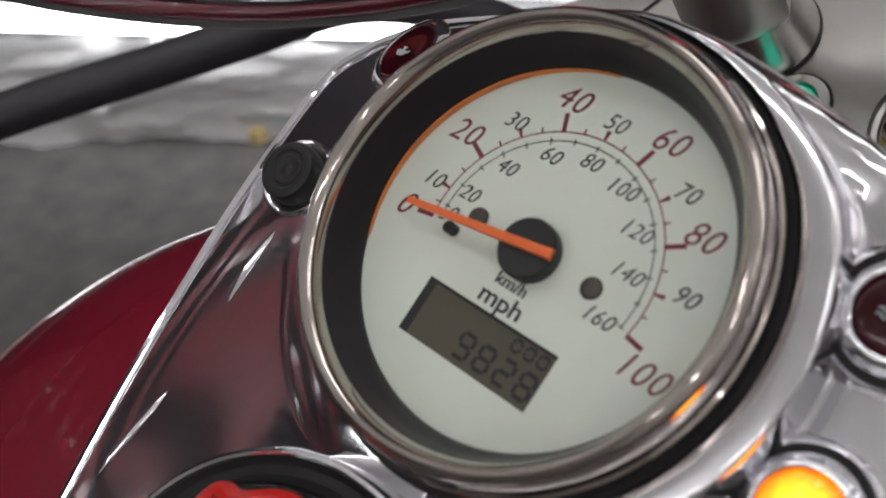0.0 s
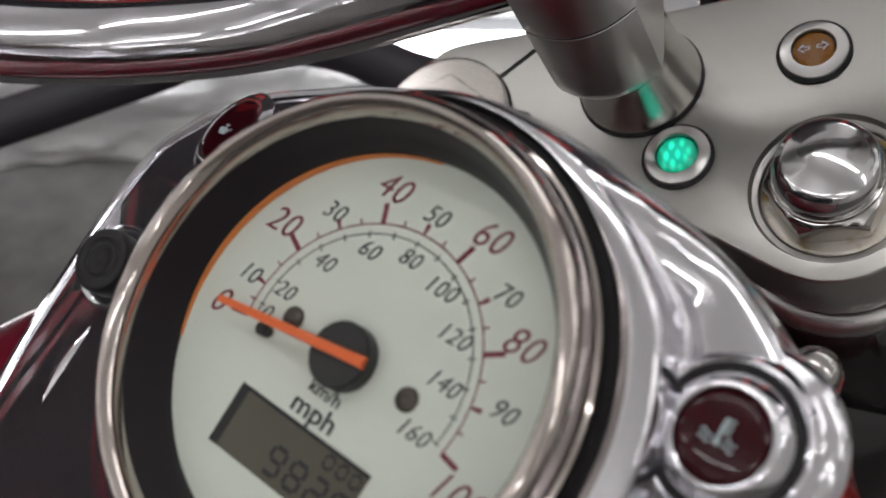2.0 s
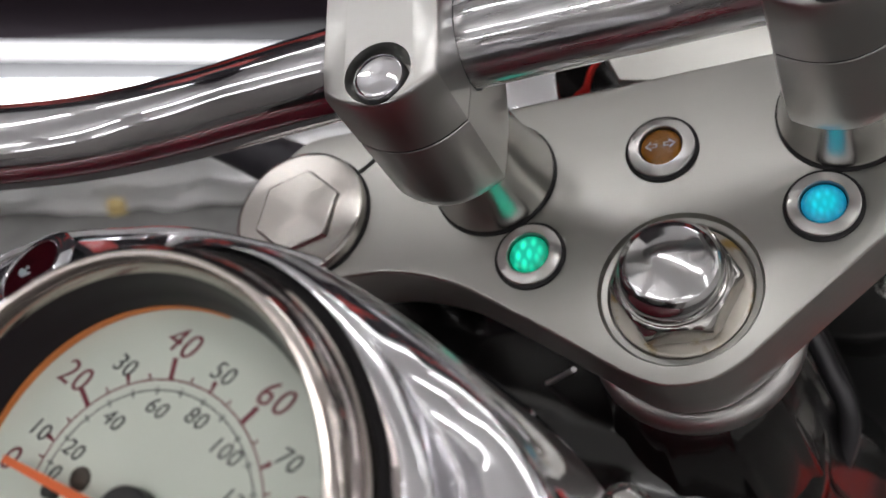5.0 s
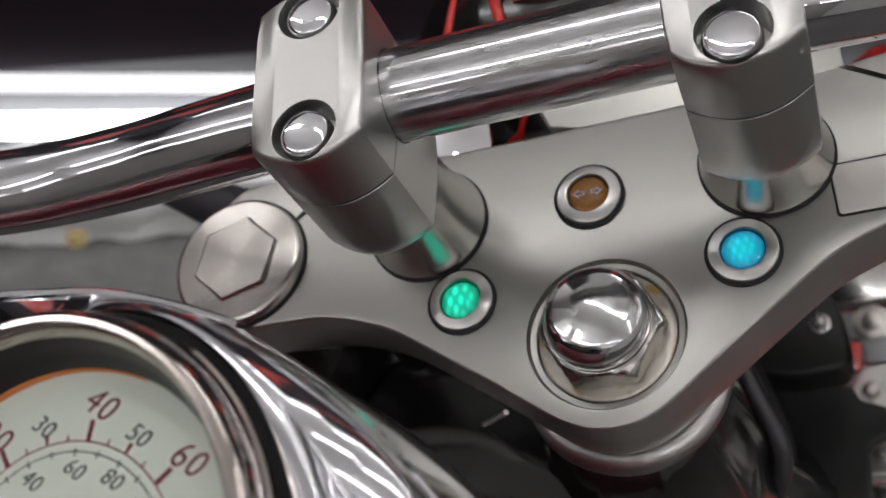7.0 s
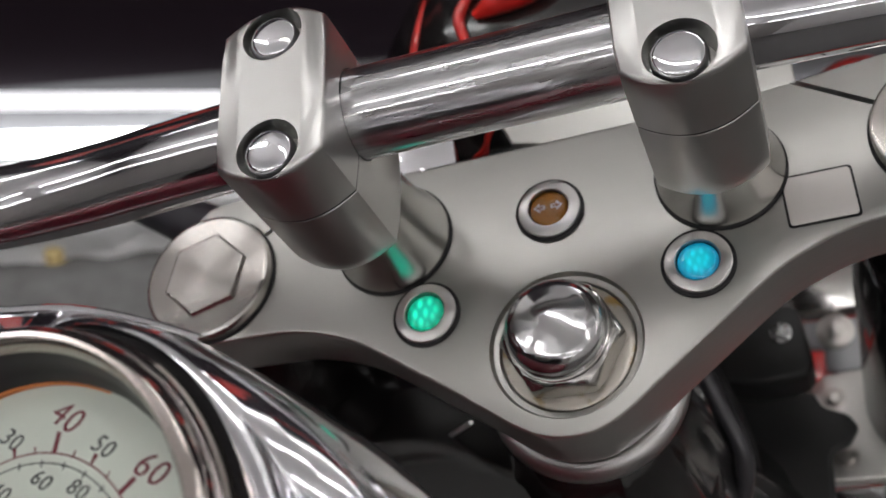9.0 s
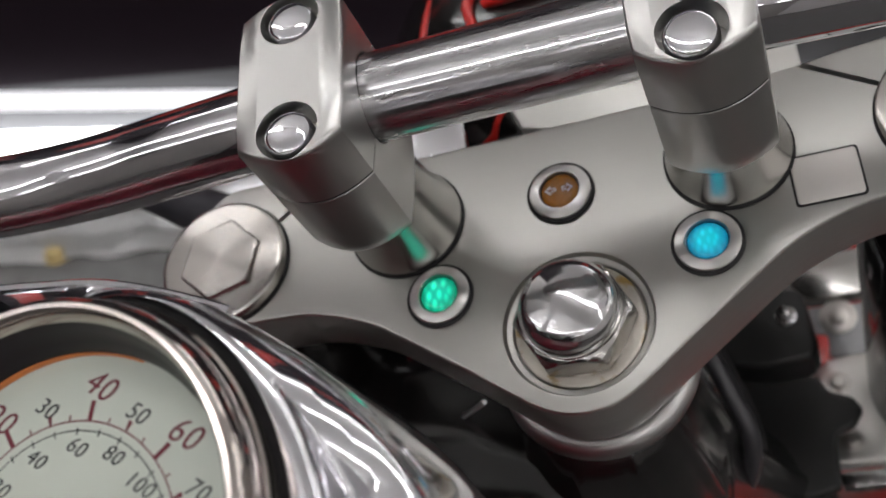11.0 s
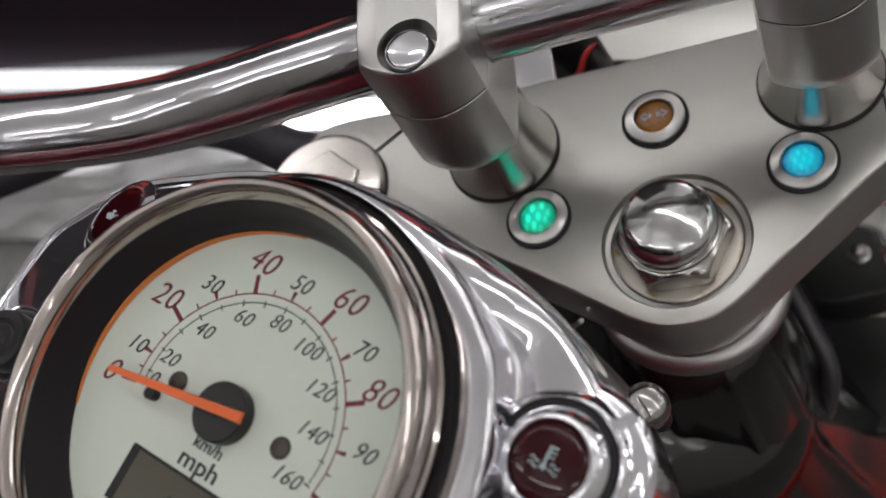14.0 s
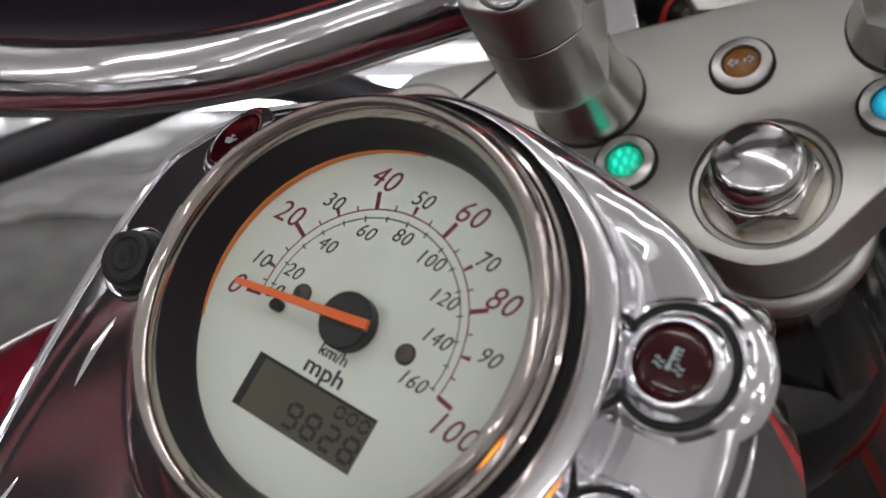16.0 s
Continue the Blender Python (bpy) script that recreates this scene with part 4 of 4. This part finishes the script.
def push_knob():
    root = thing("push_button", "round black rubber push button beside the speedometer", "button", DIAL @ Matrix.Translation(mm(-65.2, -9.6, -6.2)))
    part("collar", spin([(0, -1), (9.4, -1), (9.2, 1.0), (8.6, 1.7), (7.6, 1.4), (6.6, 0.8)], 48), CHROME, root)
    part("cap", spin([(6.9, 0), (6.9, 4.6), (6.5, 5.5), (5.7, 5.9), (4.7, 5.8), (4.3, 5.4), (3.7, 5.3), (3.3, 5.6), (2.6, 5.6), (2.1, 5.3), (1.1, 5.3), (0.7, 5.5), (0, 5.5)], 48), KNOB_RUBBER, root)


push_knob()


def filler_cap():
    root = thing("filler_cap", "round glossy fuel filler cap with a chrome rim", "fuel cap", DIAL @ Matrix.Translation(mm(-4, -98, 0)))
    part("rim", spin([(45.4, -8), (45.4, 3.0), (45.0, 4.2), (44.2, 4.6), (43.6, 4.2), (43.4, 3.0)], 96), CHROME, root)
    part("seal", spin([(43.5, 3.2), (42, 2.2), (40, 2.4), (38.3, 4.5)], 96), BLACK_RUBBER, root)
    part("dome", spin([(38.6, 3), (38.2, 6), (36.5, 8.5), (33, 11), (24, 13.5), (12, 14.6), (0, 15)], 96), BLACK_PAINT, root)
    # Red tapering streaks laid over the black dome.
    for pts, r in (([(-28, 20), (-24, 27), (-17, 28), (-9, 33), (0, 33.5), (9, 33)], 3.2), ([(-26, 22), (-20, 17), (-10, 21), (0, 19)], 2.2), ([(10, 20), (20, 18), (26, 10)], 1.6)):
        def height(x, y):
            q = math.hypot(x, y)
            return 15 - 0.0028 * q * q - (0.35 * (q - 32) if q > 32 else 0)
        part("flame", tube([(x, y, height(x, y) - 0.6 * r) for x, y in pts], lambda f, r=r: max(0.3, r * math.sin(math.pi * (0.08 + 0.86 * f))), 10, 8), RED_BRIGHT, root, "red tapering streak")


filler_cap()


def acorn(x, y, z, r, name="acorn_bolt"):
    root = thing(name, "small chrome domed bolt at the console edge", "bolt", DIAL @ Matrix.Translation(mm(x, y, z)), "console bolts")
    part("dome", spin([(r, -2.5)] + [(r * math.cos(radians(a)), r * 0.8 * math.sin(radians(a))) for a in (0, 15, 30, 45, 60, 75, 85)] + [(0, r * 0.8)], 32), CHROME_WORN, root)
    part("shank", spin([(0, -14), (r * 0.6, -14), (r * 0.6, -1.8)], 20), DARK_STEEL, root)


acorn(56.6, 41.6, -57, 5.2)

# ---- speedometer ----
SPEEDO = thing("speedometer", "round analogue speedometer with cream face and chrome bezel", "speedometer", DIAL)
part("bezel", spin([(46.9, -3), (46.9, 4.9), (47.3, 5.2), (47.5, 5.7), (47.4, 6.3), (46.8, 6.8), (46.6, 8.4), (46.3, 10.4), (45.8, 12.1), (45.1, 13.3), (44.2, 13.9), (43.3, 13.8), (42.5, 13.0), (41.9, 11.4), (41.5, 9.8)], 160), BEZEL_CHROME, SPEEDO, "thick polished chrome ring")
part("gasket", spin([(46.8, 2.6), (47.4, 2.0), (48.6, 2.1), (49.2, 1.4), (49.3, -3)], 128), BLACK_RUBBER, SPEEDO)
part("well", spin([(41.55, 10.0), (40.6, 7.4), (39.6, 4.0), (38.5, 2.2), (38.3, 0.0), (38.3, -0.4)], 128), WELL, SPEEDO, "black inner wall of the gauge")
part("face", spin([(0, 0), (39.0, 0)], 128), FACE, SPEEDO, "cream dial face")


def edge_ring():
    bm = bmesh.new()
    prev = None
    for i in range(81):
        a = radians(96 + 104 * i / 80)
        h = 1.5 * math.sin(math.pi * (0.02 + 0.96 * i / 80)) ** 0.7
        c, q = math.cos(a), math.sin(a)
        cur = [bm.verts.new(mm(r * c, r * q, z)) for r, z in ((38.25, 0.05), (38.25, 0.05 + h), (37.9, 0.05 + h), (37.85, 0.05))]
        if prev:
            for k in range(4):
                bm.faces.new((prev[k], prev[(k + 1) % 4], cur[(k + 1) % 4], cur[k]))
        prev = cur
    return bm


part("edge_ring", edge_ring(), ORANGE_RING, SPEEDO, "orange ring round the dial edge")
STEP = 2.0555


def bar_mark(r0, r1, w, deg, z=0.06, w1=None):
    bm = bmesh.new()
    w1 = w if w1 is None else w1
    v = [bm.verts.new(mm(x, y, zz)) for zz in (0.005, z) for x, y in ((-w / 2, r0), (w / 2, r0), (w1 / 2, r1), (-w1 / 2, r1))]
    for q in ((4, 5, 6, 7), (0, 1, 5, 4), (1, 2, 6, 5), (2, 3, 7, 6), (3, 0, 4, 7)):
        bm.faces.new([v[i] for i in q])
    bmesh.ops.rotate(bm, cent=(0, 0, 0), matrix=Matrix.Rotation(radians(-deg), 3, "Z"), verts=bm.verts)
    return bm


def arc_line(r, w, d0, d1, z=0.05):
    return spin([(r - w / 2, z), (r + w / 2, z)], 96, a0=90 - d1, a1=90 - d0)


part("scale_line", arc_line(25.0, 0.32, -97, 50 * STEP), INK_RED, SPEEDO, "thin maroon arc")
part("scale_line", arc_line(23.1, 0.26, -97, (160 / 1.609 - 50) * STEP), INK_BLACK, SPEEDO, "thin black arc")
for v in range(0, 101, 5):
    a = max(-97.0, (v - 50) * STEP) if v else -97.0
    a = -90.0 if v == 5 else a
    if v % 20 == 0:
        part("tick", bar_mark(25.0, 29.0, 1.0, a), INK_RED, SPEEDO)
    elif v % 10 == 0:
        part("tick", bar_mark(25.2, 27.2, 0.5, a, w1=1.0), INK_RED, SPEEDO)
    else:
        part("tick", bar_mark(25.0, 26.2, 0.35, a), INK_RED, SPEEDO)
for v in range(0, 161, 10):
    a = max(-97.0, (v / 1.609 - 50) * STEP)
    part("tick", bar_mark(22.3, 23.7, 0.3, a), INK_BLACK, SPEEDO)
TWIST = pose(0, 0, 0, 0, 0, -2)
MPH_AT = {0: (-32.4, -3.6), 10: (-29.5, 3.6), 20: (-28.8, 15.0), 30: (-19.7, 21.3), 40: (-10.8, 30.0), 50: (0.2, 28.9), 60: (11.9, 29.8), 70: (20.2, 22.3), 80: (27.2, 16.2), 90: (30.2, 5.3), 100: (30.2, -10.2)}
KMH_AT = {0: (-21.4, -1.1), 20: (-20.2, 4.1), 40: (-15.8, 12.2), 60: (-8.6, 18.0), 80: (-0.1, 20.1), 100: (8.4, 18.0), 120: (15.3, 12.0), 140: (18.0, 4.3), 160: (17.6, -5.2)}


def number(value, x, y, size, ink):
    """One printed number: a child for each of its figures."""
    text = str(value)
    gap = size * 0.5
    for i, ch in enumerate(text):
        off = (i - (len(text) - 1) / 2) * gap
        part("numeral", lettering(ch, size, ink, 0.32, width=0.92, bold=-0.035 * size / 7), None, SPEEDO, "", Matrix.Translation(mm(x + off, y - off * 0.035, 0.08)) @ TWIST)


for v, (x, y) in MPH_AT.items():
    number(v, x, y, 7.2 if v % 20 == 0 else 5.0, INK_RED if v % 20 == 0 else INK_BLACK)
for v, (x, y) in KMH_AT.items():
    number(v, x, y, 4.6, INK_BLACK)
part("unit_lettering", lettering("mph", 5.2, INK_BLACK, width=1.15, bold=0.06), None, SPEEDO, "black lower-case letters", Matrix.Translation(mm(-1.0, -11.6, 0.08)) @ TWIST)
part("unit_lettering", lettering("km/h", 3.8, INK_BLACK), None, SPEEDO, "black lower-case letters", Matrix.Translation(mm(-1.0, -7.6, 0.08)) @ TWIST)
part("stop_peg", spin([(1.3, 0), (1.3, 2.2), (0, 2.3)], 20, centre=(-18.8, -3.8)), BLACK_PLASTIC, SPEEDO)
for x, y in ((13.7, -1.0), (-15.2, 0.7)):
    part("screw_recess", spin([(2.25, 0.05), (2.2, 0.3), (1.9, 0.6), (1.2, 0.85), (0.4, 0.9), (0.3, 0.7), (0, 0.7)], 28, centre=(x, y)), SCREW_STEEL, SPEEDO, "small domed brown-grey metal screw")
part("hub", spin([(6.1, 0.4), (6.1, 3.4), (5.8, 3.8), (0, 3.9)], 64, centre=(-0.5, -0.4)), BLACK_PLASTIC, SPEEDO)
bm = loft([[(-0.7, 29, 4.4), (0.7, 29, 4.4), (0.7, 29, 4.9), (-0.7, 29, 4.9)], [(-1.1, 0, 4.0), (1.1, 0, 4.0), (0.9, 0, 5.2), (-0.9, 0, 5.2)], [(-1.2, -5.6, 4.0), (1.2, -5.6, 4.0), (1.0, -5.6, 5.2), (-1.0, -5.6, 5.2)]])
part("needle", bm, NEEDLE, SPEEDO, "orange needle resting at zero", pose(0, 0, 0, 0, 0, 96), smooth=20)
SCREEN = pose(-1.3 * MM, -20.3 * MM, 0, 0, 0, -2)
lcd = part("lcd_window", loft([[(-16.3, -6, 0.04), (16.3, -6, 0.04), (16.3, 6, 0.04), (-16.3, 6, 0.04)], [(-16.3, -6, 0.12), (16.3, -6, 0.12), (16.3, 6, 0.12), (-16.3, 6, 0.12)]]), LCD, SPEEDO, "dim olive liquid crystal display", SCREEN)
SEGMENTS = {"8": "abcdefg", "9": "abcdfg", "2": "abdeg", "0": "abcdef", "D": "abcdef"}


def segment_digit(ch, h, at, wide=0.64, thick=0.18):
    w, t = h * wide, h * thick
    spots = {"a": (0, h, 1), "g": (0, h / 2, 1), "d": (0, 0, 1), "f": (-w / 2, h * 0.75, 0), "b": (w / 2, h * 0.75, 0), "e": (-w / 2, h * 0.25, 0), "c": (w / 2, h * 0.25, 0)}
    for s in SEGMENTS[ch]:
        x, y, flat = spots[s]
        x += y * 0.05
        if flat:
            bm = block(x - w / 2 + t * 0.3, y - t / 2, 0, x + w / 2 - t * 0.3, y + t / 2, 0.03)
        else:
            bm = block(x - t / 2, y - h / 4 + t * 0.3, 0, x + t / 2, y + h / 4 - t * 0.3, 0.03)
        part("display_segment", bm, LCD_BLACK, lcd, "", at)


for i, ch in enumerate("9828"):
    segment_digit(ch, 4.9, Matrix.Translation(mm(-1.6 + 5.1 * i, -4.4, 0.14)))
for i, ch in enumerate("0D0"):
    segment_digit(ch, 2.3, Matrix.Translation(mm(7.9 + 3.2 * i, 2.4, 0.14)), 0.85, 0.26)
# Dark strips put the recessed window's edge shadow onto the display.
part("edge_shade", block(-16.3, -6, 0.1, -14.4, 6, 0.3), LCD_BLACK, lcd)
part("edge_shade", block(-14.3, 5.3, 0.1, 16.3, 6, 0.3), LCD_BLACK, lcd)
